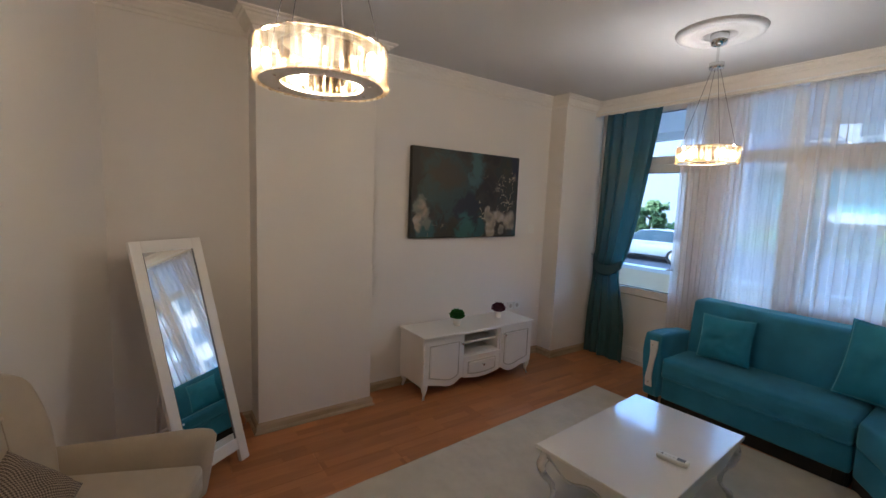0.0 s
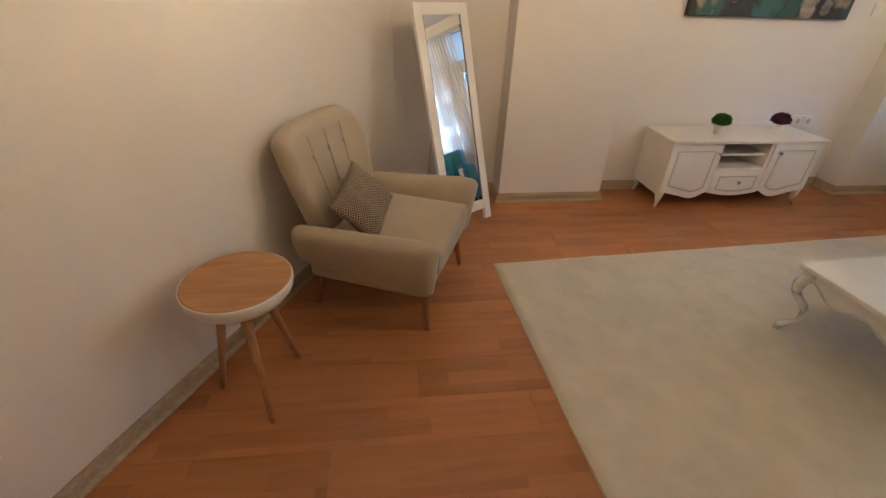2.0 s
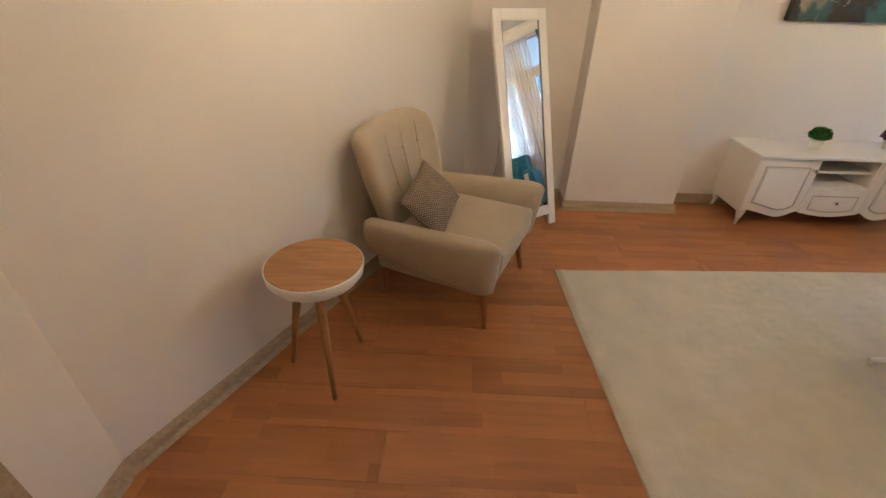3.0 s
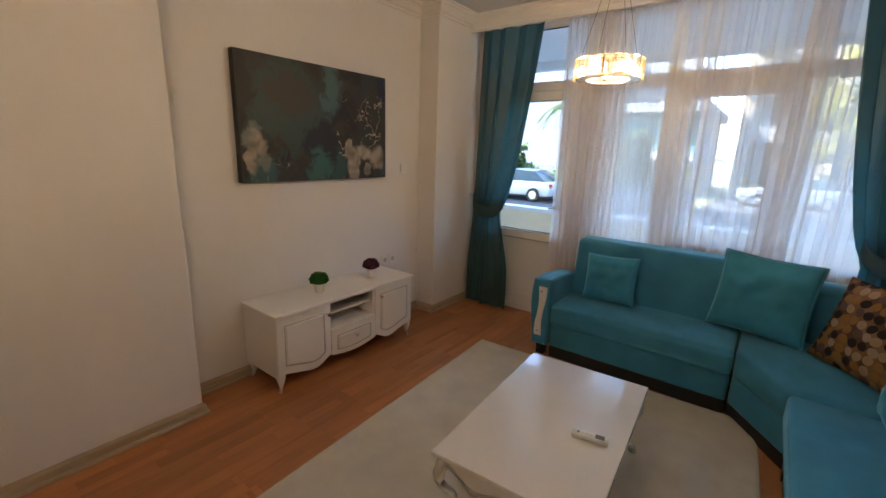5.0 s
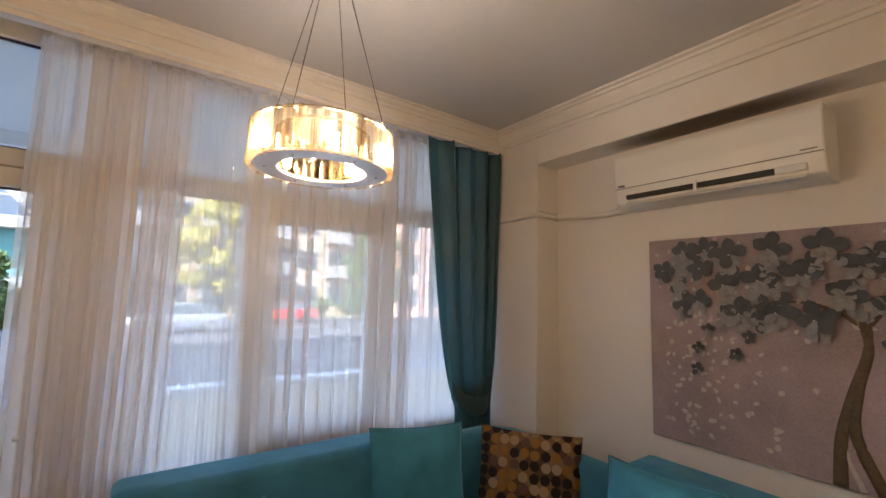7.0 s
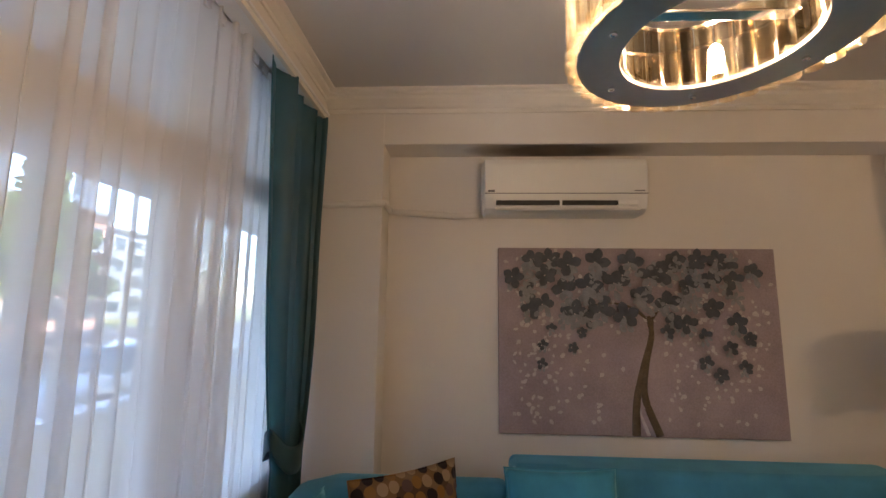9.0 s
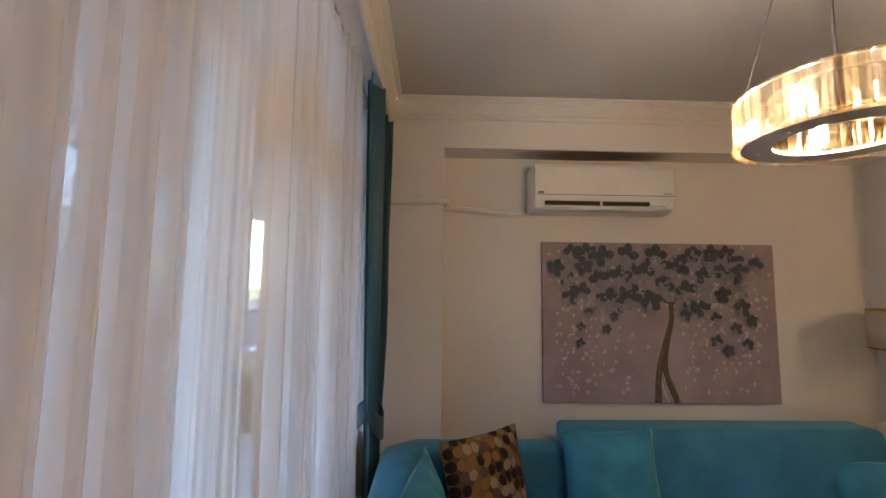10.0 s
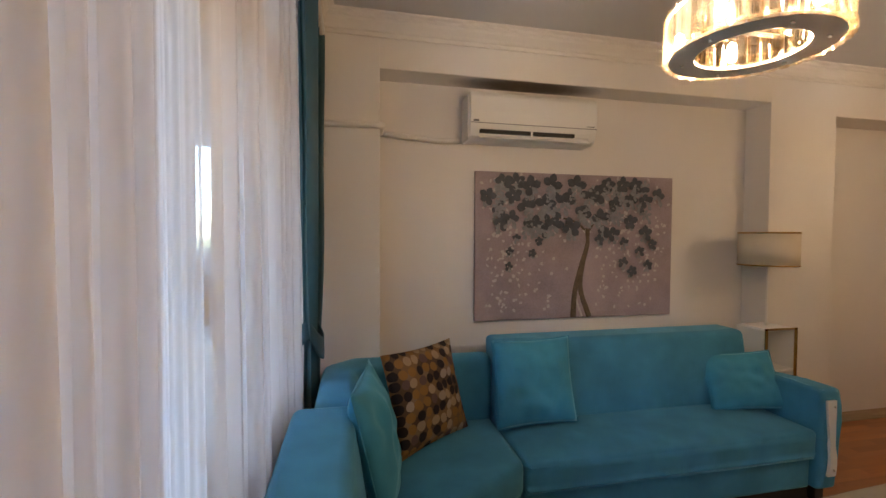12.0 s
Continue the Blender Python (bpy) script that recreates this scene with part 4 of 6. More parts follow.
def voile(name, y0, y1, folds, seed, label):
    """Sheer cloth on a rail: flat spans between overlapping folds, flatter next to its gathered end."""
    long = abs(y1 - y0) > 1.0
    t = thing(name, pose(4.556, 0, 0), label, "sheer curtain")

    def f(u, v):
        z = 2.505 + (0.02 - 2.505) * v
        y = y0 + (y1 - y0) * u
        drift = 0.020 * math.sin(5 * u + 2.2 * v + seed) * v
        ph = 2 * math.pi * folds * (u + 0.018 * noise.noise((u * 9, seed, 0.0)) + 0.006 * noise.noise((u * 4, v * 1.5, seed)))
        lap = max(0.0, noise.noise((u * folds * 0.55, 4.4 + 0.25 * v, seed)) + 0.16 + 0.42 * ease((u - 0.17) / 0.07)) * (0.25 + 0.75 * ease((u - 0.13) / 0.07) if long else 1.4)
        amp = (0.005 + (0.014 * ease((u - 0.17) / 0.07) if long else 0.006) + 0.050 * lap) * (0.65 + 0.35 * v)
        y += drift + (0.02 + 0.26 * lap) * (y1 - y0) / folds * math.sin(2 * ph)
        x = amp * math.sin(ph) + 0.0015 * math.sin(3.7 * ph + 2.0 * math.sin(7 * u)) + 0.014 * noise.noise((u * 6, v * 2, seed + 3)) * v
        if long:
            # the far end hangs flat behind the drape
            x = x * (1 - 0.75 * ease((u - 0.66) / 0.06)) + 0.030 * ease((u - 0.66) / 0.06)
        return (x, y, z)

    part("cloth", sheet(f, 560, 26), SHEER, t, "", True)
    for k in range(int(abs(y1 - y0) / 0.075)):
        y = y0 + (y1 - y0) * (k + 0.5) / int(abs(y1 - y0) / 0.075)
        part("pleat_tape", box(-0.006, 0.006, y - 0.016, y + 0.016, 2.478, 2.512, 0.003), SHEER, t)
    return t


voile("sheer_curtain", 2.03, 0.16, 24, 2.0, "white voile sheer curtain hanging in soft folds across the window")
voile("sheer_curtain", 2.39, 1.88, 11, 8.0, "gathered end of the white voile sheer curtain")
rail = thing("curtain_rail", pose(4.50, 0, 2.512), "white double curtain rail behind the valance", "curtain rail")
part("rail", box(-0.06, 0.05, 0.11, 3.20, 0.008, 0.020, 0.002), PVC, rail)
for k in range(3):
    part("bracket", box(-0.02, 0.02, 0.4 + k * 1.2, 0.43 + k * 1.2, 0.020, 0.117), PVC, rail)


# ---- corner sofa ----
def arm_shape(front_x, w, depth, top, m, parent, trim=True):
    """A padded arm along +y from the front (y=0), swelling outwards (to front_x) below, with a white wooden strip on its face."""
    bm = soft_box(-w / 2, w / 2, 0.0, depth, 0.09, top, 0.060)
    for v in bm.verts:
        s = max(0.0, 1 - v.co.y / 0.25)
        q = (v.co.z - 0.09) / (top - 0.09)
        v.co.y -= 0.035 * math.sin(math.pi * q * 1.0) * s
        v.co.y += 0.032 * max(0.0, 1 - abs(q - 0.45) / 0.45) * s * (1 if q < 0.9 else 0)
        v.co.z -= 0.05 * max(0.0, (v.co.y / depth - 0.35)) * q
        v.co.x += front_x * 0.022 * math.sin(math.pi * min(1.0, max(0.0, 1.15 - q))) * (1 if v.co.x * front_x > 0 else 0)
    bm = moved(bm, m)
    arm = part("armrest", bm, TEAL, parent, "", True)
    if trim:
        def strip(u, v):
            z = 0.17 + (top - 0.225) * v
            q = (z - 0.09) / (top - 0.09)
            y = -0.004 - 0.040 * math.sin(math.pi * q) + 0.032 * max(0.0, 1 - abs(q - 0.45) / 0.45)
            wd = 0.022 + 0.004 * v + 0.004 * math.cos(math.pi * 2 * v)
            return (-wd + 2 * wd * u + front_x * (0.018 * (0.5 - v) + 0.008 * math.sin(math.pi * 2 * v)), y - 0.006, z)
        part("arm_strip", moved(sheet(strip, 6, 24, 0.012), m), SATIN_WHITE, arm, "white wooden strip on the arm front")
        for z in (0.21, top - 0.085):
            q = (z - 0.09) / (top - 0.09)
            y = -0.040 * math.sin(math.pi * q) + 0.032 * max(0.0, 1 - abs(q - 0.45) / 0.45)
            part("screw_cap", moved(lathe([(0.006, 0), (0.006, 0.004), (0.002, 0.006)], 10), m @ pose(front_x * 0.014 * (0.5 - (z - 0.17) / (top - 0.225)), y - 0.016, z, 90, 0, 0)), CHROME, arm)
    return arm


def sofa_unit(name, m, length, depth, back_top, seat_z, arm_side, label, arm_top=0.60, buttons=4):
    """A seat unit along x from 0 to length, its front at y = 0 and its back at y = depth."""
    t = thing(name, m, label, "sofa", "corner sofa units")
    a = 0.13
    x0 = a if arm_side < 0 else 0.0
    x1 = length - a if arm_side > 0 else length
    part("base", soft_box(x0 + 0.002, x1 - 0.002, 0.035, depth - 0.03, 0.085, 0.265, 0.02), TEAL, t, "", True)
    part("plinth", box(x0 + 0.004, x1 - 0.004, 0.047, depth - 0.08, 0.0, 0.084), BLACK, t, "black recessed plinth")
    part("seat", soft_box(x0 + 0.003, x1 - 0.003, 0.0, depth - 0.13, 0.262, seat_z - 0.012, 0.05, 0.018), TEAL, t, "", True)
    bk = soft_box(x0 + 0.002, x1 - 0.002, depth - 0.21, depth, 0.30, back_top, 0.06)
    for v in bk.verts:
        q = (v.co.z - 0.30) / (back_top - 0.30)
        v.co.y -= 0.055 * (1 - q)
        if v.co.y < depth - 0.13:
            v.co.y -= 0.015 * math.sin(math.pi * q)
    back = part("backrest", bk, TEAL, t, "", True)
    for k in range(buttons):
        x = x0 + (x1 - x0) * (k + 0.5) / buttons
        part("tuft_button", moved(lathe([(0.016, 0), (0.016, 0.006), (0.006, 0.012)], 14), pose(x, depth - 0.232, 0.64, 90, 0, 0)), TEAL, back, "", True)
    part("seat_piping", tube([(x0 + 0.02, 0.012, 0.268), (x1 - 0.02, 0.012, 0.268)], 0.006, 8), TEAL, t, "", True)
    if arm_side:
        arm_shape(arm_side, a, depth - 0.16, arm_top, Matrix.Translation(((a / 2 if arm_side < 0 else length - a / 2), 0.0, 0)), t)
    for x in (x0 + 0.05 if arm_side >= 0 else 0.06, x1 - 0.05 if arm_side <= 0 else length - 0.06):
        for y in (0.07, depth - 0.09):
            part("foot", box(x - 0.03, x + 0.03, y - 0.03, y + 0.03, 0.0, 0.088, 0.004), BLACK, t)
    return t


# window unit: front faces -x; unit x runs along -y
sofa_unit("sofa", pose(3.86, 2.175, 0, 0, 0, -90), 1.245, 0.645, 0.85, 0.435, -1, "teal velvet sofa unit with one padded arm, under the window", 0.60)
# unit along the south wall: front faces +y, unit x runs along -x
sofa_unit("sofa", pose(3.525, 0.70, 0, 0, 0, 180), 1.80, 0.66, 0.865, 0.43, 1, "teal velvet sofa unit with one padded arm, under the tree picture", 0.64)
# corner wedge
cw = thing("corner_seat", pose(0, 0, 0), "teal velvet corner seat joining two sofa units", "sofa", "corner sofa units")
P_seat = [(3.865, 0.925), (3.530, 0.695), (3.535, 0.17), (4.34, 0.17), (4.34, 0.925)]
part("seat", prism(P_seat, 0.262, 0.432, 0.035, 3), TEAL, cw, "", True)
part("base", prism([(3.895, 0.922), (3.535, 0.665), (3.538, 0.17), (4.38, 0.17), (4.38, 0.922)], 0.085, 0.262, 0.012, 2), TEAL, cw, "", True)
part("plinth", prism([(3.912, 0.918), (3.542, 0.652), (3.542, 0.2), (4.35, 0.2), (4.35, 0.918)], 0.0, 0.084), BLACK, cw, "black recessed plinth")
part("backrest", prism([(4.27, 0.927), (4.27, 0.36), (4.14, 0.24), (3.53, 0.24), (3.53, 0.115), (4.30, 0.115), (4.45, 0.24), (4.45, 0.927)], 0.40, 0.79, 0.045, 3), TEAL, cw, "", True)
for x, y in ((3.95, 0.82), (3.62, 0.62), (4.30, 0.25), (3.62, 0.22)):
    part("foot", box(x - 0.03, x + 0.03, y - 0.03, y + 0.03, 0, 0.086, 0.004), BLACK, cw)


def cushion(name, size, thick, at, face, lean, turn, mat, label, seed):
    """A scatter cushion: at: middle of its lower edge; face: yaw of its front; lean: degrees back from upright; turn: in its own plane."""
    w, h = size
    m = pose(*at, 0, 0, face) @ pose(0, 0, 0, 90 - lean, 0, 0) @ pose(0, h / 2, 0, 0, 0, turn)
    t = thing(name, m, label, "cushion", "scatter cushions")
    c = part("cover", pillow(w, h, thick, seed=seed, wrinkle=0.011), mat, t, "", True)
    part("piping", tube([(x * w / 2 * (1 - 0.06 * (1 - y * y)), y * h / 2 * (1 - 0.06 * (1 - x * x)), 0) for x, y in
                         [(-1 + 2 * k / 12, -1) for k in range(13)] + [(1, -1 + 2 * k / 12) for k in range(1, 13)] + [(1 - 2 * k / 12, 1) for k in range(1, 13)] + [(-1, 1 - 2 * k / 12) for k in range(1, 13)]], 0.0035, 6), mat, t, "", True)
    return t


cushion("cushion", (0.36, 0.34), 0.13, (4.115, 1.735, 0.45), -90, 14, 2, TEAL_CUSHION, "small square teal velvet cushion leaning on the sofa back", 3)
cushion("cushion", (0.50, 0.49), 0.15, (4.15, 0.865, 0.44), -98, 14, -3, TEAL_CUSHION, "large square teal velvet cushion leaning on the window sofa", 7)
cushion("cushion", (0.50, 0.47), 0.13, (3.89, 0.455, 0.435), -142, 17, -1, SPOTS, "large cushion printed with brown and mustard discs", 11)
cushion("cushion", (0.46, 0.46), 0.15, (3.33, 0.395, 0.44), 180, 13, 1, TEAL_CUSHION, "large square teal velvet cushion against the sofa back", 15)
cushion("cushion", (0.42, 0.34), 0.14, (2.03, 0.44, 0.44), 158, 28, 6, TEAL_CUSHION, "small teal velvet cushion by the sofa arm", 19)


# ---- coffee table, rug, remote ----
TT = pose(2.696, 1.507, 0, 0, 0, 3.7)
rugm = pose(2.43, 1.585, 0, 0, 0, 3.4)
rg = thing("rug", rugm, "cream short-pile rug with a bound edge on the laminate", "rug")


def rug_top(u, v):
    x, y = -1.43 + 2.86 * u, -0.90 + 1.80 * v
    e = min(u, 1 - u, v, 1 - v)
    wav = 0.006 * noise.noise((x * 4, y * 4, 0)) if e < 0.01 else 0
    return (x + wav, y + wav, 0.004 + 0.013 * min(1, e / 0.008) + 0.0022 * noise.noise((x * 30, y * 30, 1)) + 0.002 * noise.noise((x * 6, y * 6, 4)))


part("rug_surface", sheet(rug_top, 190, 120), RUG, rg, "", True)
part("backing", box(-1.435, 1.435, -0.905, 0.905, 0.0005, 0.0042, 0.001), RUG_EDGE, rg)


def coffee_table(m):
    t = thing("coffee_table", m, "low white gloss coffee table with curved silver-edged legs, on the rug", "coffee table")
    L, W, H = 0.50, 0.302, 0.360
    part("tabletop", box(-L, L, -W, W, H - 0.022, H, 0.004), GLOSS_WHITE, t, "high-gloss white top")

    def apron(long):
        half = (L if long else W) - 0.035
        def f(u, v):
            x = -half + 2 * half * u
            low = 0.062 - 0.022 * math.cos(4 * math.pi * u) - 0.012 * math.cos(2 * math.pi * u)
            return (x, 0, H - 0.022 - (low + 0.002) * v)
        return sheet(f, 40, 4, 0.018)

    for s in (-1, 1):
        part("apron", moved(apron(True), pose(0, s * (W - 0.03), 0)), GLOSS_WHITE, t)
        part("apron", moved(apron(False), pose(s * (L - 0.03), 0, 0, 0, 0, 90)), GLOSS_WHITE, t)
        for q, half, rot in ((W - 0.022, L, 0), (L - 0.022, W, 90)):
            pts = []
            hl = half - 0.05
            for k in range(41):
                u = k / 40
                low = 0.062 - 0.022 * math.cos(4 * math.pi * u) - 0.012 * math.cos(2 * math.pi * u)
                pts.append((-hl + 2 * hl * u, s * q, H - 0.026 - low))
            part("silver_bead", moved(tube(pts, 0.0045, 8), pose(0, 0, 0, 0, 0, rot)), SILVER, t, "silver bead along the apron", True)
    for sx in (-1, 1):
        for sy in (-1, 1):
            pts, rad = [], []
            for k in range(19):
                q = k / 18
                z = (H - 0.03) * (1 - q) + 0.020 * q
                out = 0.035 * math.sin(math.pi * min(1, q * 1.9)) * (1 if q < 0.53 else 0) - 0.030 * math.sin(math.pi * max(0, q - 0.45) / 0.55) + 0.030 * max(0, q - 0.82) / 0.18
                pts.append((sx * (L - 0.05 + out * 0.75), sy * (W - 0.05 + out * 0.75), z))
                rad.append(0.021 * (1 - q) ** 1.6 + 0.0085 + (0.006 if q > 0.93 else 0))
            leg = part("leg", tube(pts, rad, 12), GLOSS_WHITE, t, "", True)
            edge = [(p[0] + sx * r * 0.72, p[1] + sy * r * 0.72, p[2]) for p, r in zip(pts, rad)]
            part("leg_edge", tube(edge[2:], 0.0035, 6), SILVER, leg, "silver line down the leg", True)
            part("leg_pad", moved(lathe([(0.018, 0.0), (0.020, 0.008), (0.012, 0.020)], 12), Matrix.Translation((pts[-1][0], pts[-1][1], 0.0))), SILVER, leg)
    return t


coffee_table(TT @ pose(0, 0, 0.0165))
rc = thing("remote_control", pose(2.632, 1.33, 0.379, 0, 0, -78), "white plastic remote control lying on the coffee table", "remote control")
part("body", box(-0.07, 0.07, -0.021, 0.021, 0, 0.020, 0.006, 3), PLASTIC, rc, "", True)
part("screen", box(0.02, 0.055, -0.013, 0.013, 0.0195, 0.0208), GREY_PRINT, rc)
for k in range(4):
    part("button", moved(lathe([(0.005, 0), (0.005, 0.002), (0.003, 0.003)], 10), Matrix.Translation((-0.045 + 0.017 * k, 0.0, 0.0195))), GREY_PRINT if k == 0 else PLASTIC, rc)


# ---- TV cabinet with two tufts ----
def tv_cabinet(m):
    t = thing("tv_cabinet", m, "low white painted TV cabinet with curved apron and crystal knobs", "TV cabinet")
    W, D, H = 1.175, 0.375, 0.515
    part("top", box(-0.012, W + 0.012, -0.016, D, H - 0.024, H, 0.006), SATIN_WHITE, t)
    for x in (0.0, W - 0.018):
        part("side_panel", box(x, x + 0.018, 0.012, D, 0.10, H - 0.024), SATIN_WHITE, t)
    for x in (0.385, W - 0.40):
        part("divider", box(x, x + 0.016, 0.018, D, 0.12, H - 0.024), SATIN_WHITE, t)
    part("bottom_panel", box(0.018, W - 0.018, 0.014, D, 0.125, 0.141), SATIN_WHITE, t)
    part("back_panel", box(0.018, W - 0.018, D - 0.008, D, 0.10, H - 0.024), SATIN_WHITE, t)
    part("shelf", box(0.401, W - 0.40, 0.02, D - 0.008, 0.285, 0.299), SATIN_WHITE, t)
    part("shelf", box(0.401, W - 0.40, 0.05, D - 0.008, 0.385, 0.399), SATIN_WHITE, t)

    def front(x0, x1, z1, low, name, raised):
        w = x1 - x0
        d = part(name, plate(x0, x1, z1, low, 0.0, 0.018), SATIN_WHITE, t)
        e = 0.050
        edge = lambda u: low(0.12 + 0.76 * u) + raised
        loop = [(x0 + e + (w - 2 * e) * k / 24, -0.001, edge(k / 24)) for k in range(25)] + [(x1 - e, -0.001, z1 - e), (x0 + e, -0.001, z1 - e), (x0 + e, -0.001, edge(0))]
        # Greige bead: the groove's shade round the panel, put into colour.
        part("groove", tube(loop, 0.0042, 6), SHADOW_LINE, d, "greige bead, painted shade of the panel groove")
        part("panel", plate(x0 + e + 0.010, x1 - e - 0.010, z1 - e - 0.010, lambda u: edge(u) + 0.010, -0.008, -0.0005, 30), SATIN_WHITE, d)
        return d

    door_l = front(0.002, 0.385, H - 0.03, lambda u: 0.112 + 0.016 * math.cos(math.pi * 2 * u) - 0.030 * ease((u - 0.35) / 0.4) + 0.028 * ease((u - 0.75) / 0.25), "cabinet_door", 0.055)
    door_r = front(W - 0.385, W - 0.002, H - 0.03, lambda u: 0.112 + 0.016 * math.cos(math.pi * 2 * u) - 0.030 * ease((0.65 - u) / 0.4) + 0.028 * ease((0.25 - u) / 0.25), "cabinet_door", 0.055)
    drawer = front(0.389, W - 0.389, 0.292, lambda u: 0.118 - 0.026 * math.sin(math.pi * u), "drawer", 0.036)
    for d, x, z in ((door_l, 0.352, 0.425), (door_r, W - 0.352, 0.425), (drawer, W / 2, 0.205)):
        part("knob", moved(lathe([(0.008, 0), (0.005, 0.008), (0.006, 0.014), (0.0125, 0.020), (0.011, 0.028), (0.004, 0.031)], 12), pose(x, -0.006, z, 90, 0, 0)), CHROME, d, "faceted chrome knob")
    for x, sx in ((0.03, -1), (W - 0.03, 1)):
        for y, sy in ((0.03, -1), (D - 0.03, 1)):
            pts = [(x, y, 0.13), (x + sx * 0.006, y + sy * 0.006, 0.09), (x + sx * 0.002, y, 0.045), (x + sx * 0.014, y + sy * 0.010, 0.0)]
            part("leg", tube(pts, [0.030, 0.026, 0.015, 0.012], 10), SATIN_WHITE, t, "", True)
    return t


# Recess shade as a colour, for the door grooves and socket wells.
SHADOW_LINE = material("greige_recess_shade", (0.50, 0.47, 0.42), rough=0.5, vary=0.05)
tv_cabinet(pose(2.325, 3.070, 0))


def tuft(x, y, mat, label):
    t = thing("potted_tuft", pose(x, y, 0.516) @ Matrix.Scale(1.12, 4), label, "artificial plant", "artificial tufts")
    part("pot", lathe([(0.024, 0), (0.026, 0.002), (0.033, 0.055), (0.031, 0.056), (0.029, 0.048)], 20), SATIN_WHITE, t, "small white tapered pot", True)
    rnd = random.Random(int(x * 100))
    bm = bmesh.new()
    for k in range(620):
        a, c = rnd.uniform(0, 2 * math.pi), rnd.uniform(-0.35, 1)
        s = math.sqrt(1 - c * c)
        d = Vector((s * math.cos(a), s * math.sin(a), c))
        p = Vector((0, 0, 0.080)) + Vector((d.x * 0.052, d.y * 0.052, d.z * 0.040)) * rnd.uniform(0.78, 1.04)
        side = d.orthogonal().normalized() * 0.0055
        side = Matrix.Rotation(rnd.uniform(0, 6.28), 3, d) @ side
        tip = p + d * rnd.uniform(0.006, 0.012)
        mid = (p + tip) / 2
        bm.faces.new([bm.verts.new(p - d * 0.008), bm.verts.new(mid + side), bm.verts.new(tip), bm.verts.new(mid - side)])
    part("foliage", bm, mat, t)
    part("core", moved(lathe([(0.010, -0.03), (0.040, -0.022), (0.046, 0.0), (0.036, 0.022), (0.012, 0.034)], 16), Matrix.Translation((0, 0, 0.080))), mat, t, "", True)
    return t


tuft(2.755, 3.24, GREEN_TUFT, "round green artificial tuft in a white pot on the TV cabinet")
tuft(3.245, 3.26, PLUM_TUFT, "round plum artificial tuft in a white pot on the TV cabinet")


# ---- pictures ----
pc = thing("wall_picture", pose(2.952, 3.448, 1.630), "dark teal and black abstract ink canvas with gold veins", "picture")
part("canvas", box(-0.592, 0.592, -0.045, 0.0, -0.375, 0.375, 0.004), INK, pc)
part("stretcher", box(-0.56, 0.56, -0.004, 0.0015, -0.34, 0.34), OAK, pc)

tp = thing("wall_picture", pose(2.848, AC_Y + 0.002, 1.388), "lilac-grey canvas of a tree with raised slate blossoms", "picture")
part("canvas", box(-0.706, 0.706, 0.0, 0.024, -0.470, 0.470, 0.003), LILAC, tp)


def petal(bm, cx, cz, ang, ln_, wd, y, lift):
    """One broad blossom leaf in the picture's plane, its tip raised a little."""
    pts = []
    for k in range(9):
        q = k / 8
        pts.append((q * ln_, wd * math.sin(math.pi * q ** 1.25) ** 0.8 if 0 < q < 1 else 0.0))
    c, s = math.cos(ang), math.sin(ang)
    rise = lambda a: y + lift * a / ln_
    up = [bm.verts.new((cx + c * a - s * w, rise(a), cz + s * a + c * w)) for a, w in pts]
    dn = [bm.verts.new((cx + c * a + s * w, rise(a), cz + s * a - c * w)) for a, w in pts[1:-1]]
    mid = [bm.verts.new((cx + c * a, rise(a) - lift * 0.15, cz + s * a)) for a, w in pts[1:-1]]
    for k in range(len(mid) - 1):
        bm.faces.new((up[k + 1], up[k + 2], mid[k + 1], mid[k]))
        bm.faces.new((mid[k], mid[k + 1], dn[k + 1], dn[k]))
    bm.faces.new((up[0], up[1], mid[0]))
    bm.faces.new((up[0], mid[0], dn[0]))
    bm.faces.new((up[-1], mid[-1], up[-2]))
    bm.faces.new((up[-1], dn[-1], mid[-1]))


rnd = random.Random(5)
dark, mid_p, pale = bmesh.new(), bmesh.new(), bmesh.new()
# blossoms: share of the width and of the height, from the upper corner next to the window
BLOSSOMS = [(.055, .16), (.125, .06), (.19, .03), (.175, .15), (.26, .09), (.36, .05), (.48, .06), (.24, .23), (.33, .21), (.425, .19), (.515, .27),
            (.61, .30), (.28, .36), (.37, .35), (.455, .37), (.615, .13), (.685, .20), (.72, .05), (.79, .05), (.765, .17), (.845, .17), (.91, .13),
            (.765, .32), (.845, .40), (.885, .48), (.815, .53), (.675, .41), (.735, .47), (.60, .45), (.73, .61), (.78, .67), (.86, .63), (.165, .31),
            (.115, .34), (.19, .44), (.16, .53), (.265, .54), (.155, .63), (.30, .46), (.64, .06), (.55, .16)]
for k in range(36):
    u = rnd.uniform(0.10, 0.86)
    BLOSSOMS.append((u, rnd.uniform(0.06, 0.40 if abs(u - 0.4) < 0.25 else 0.30)))
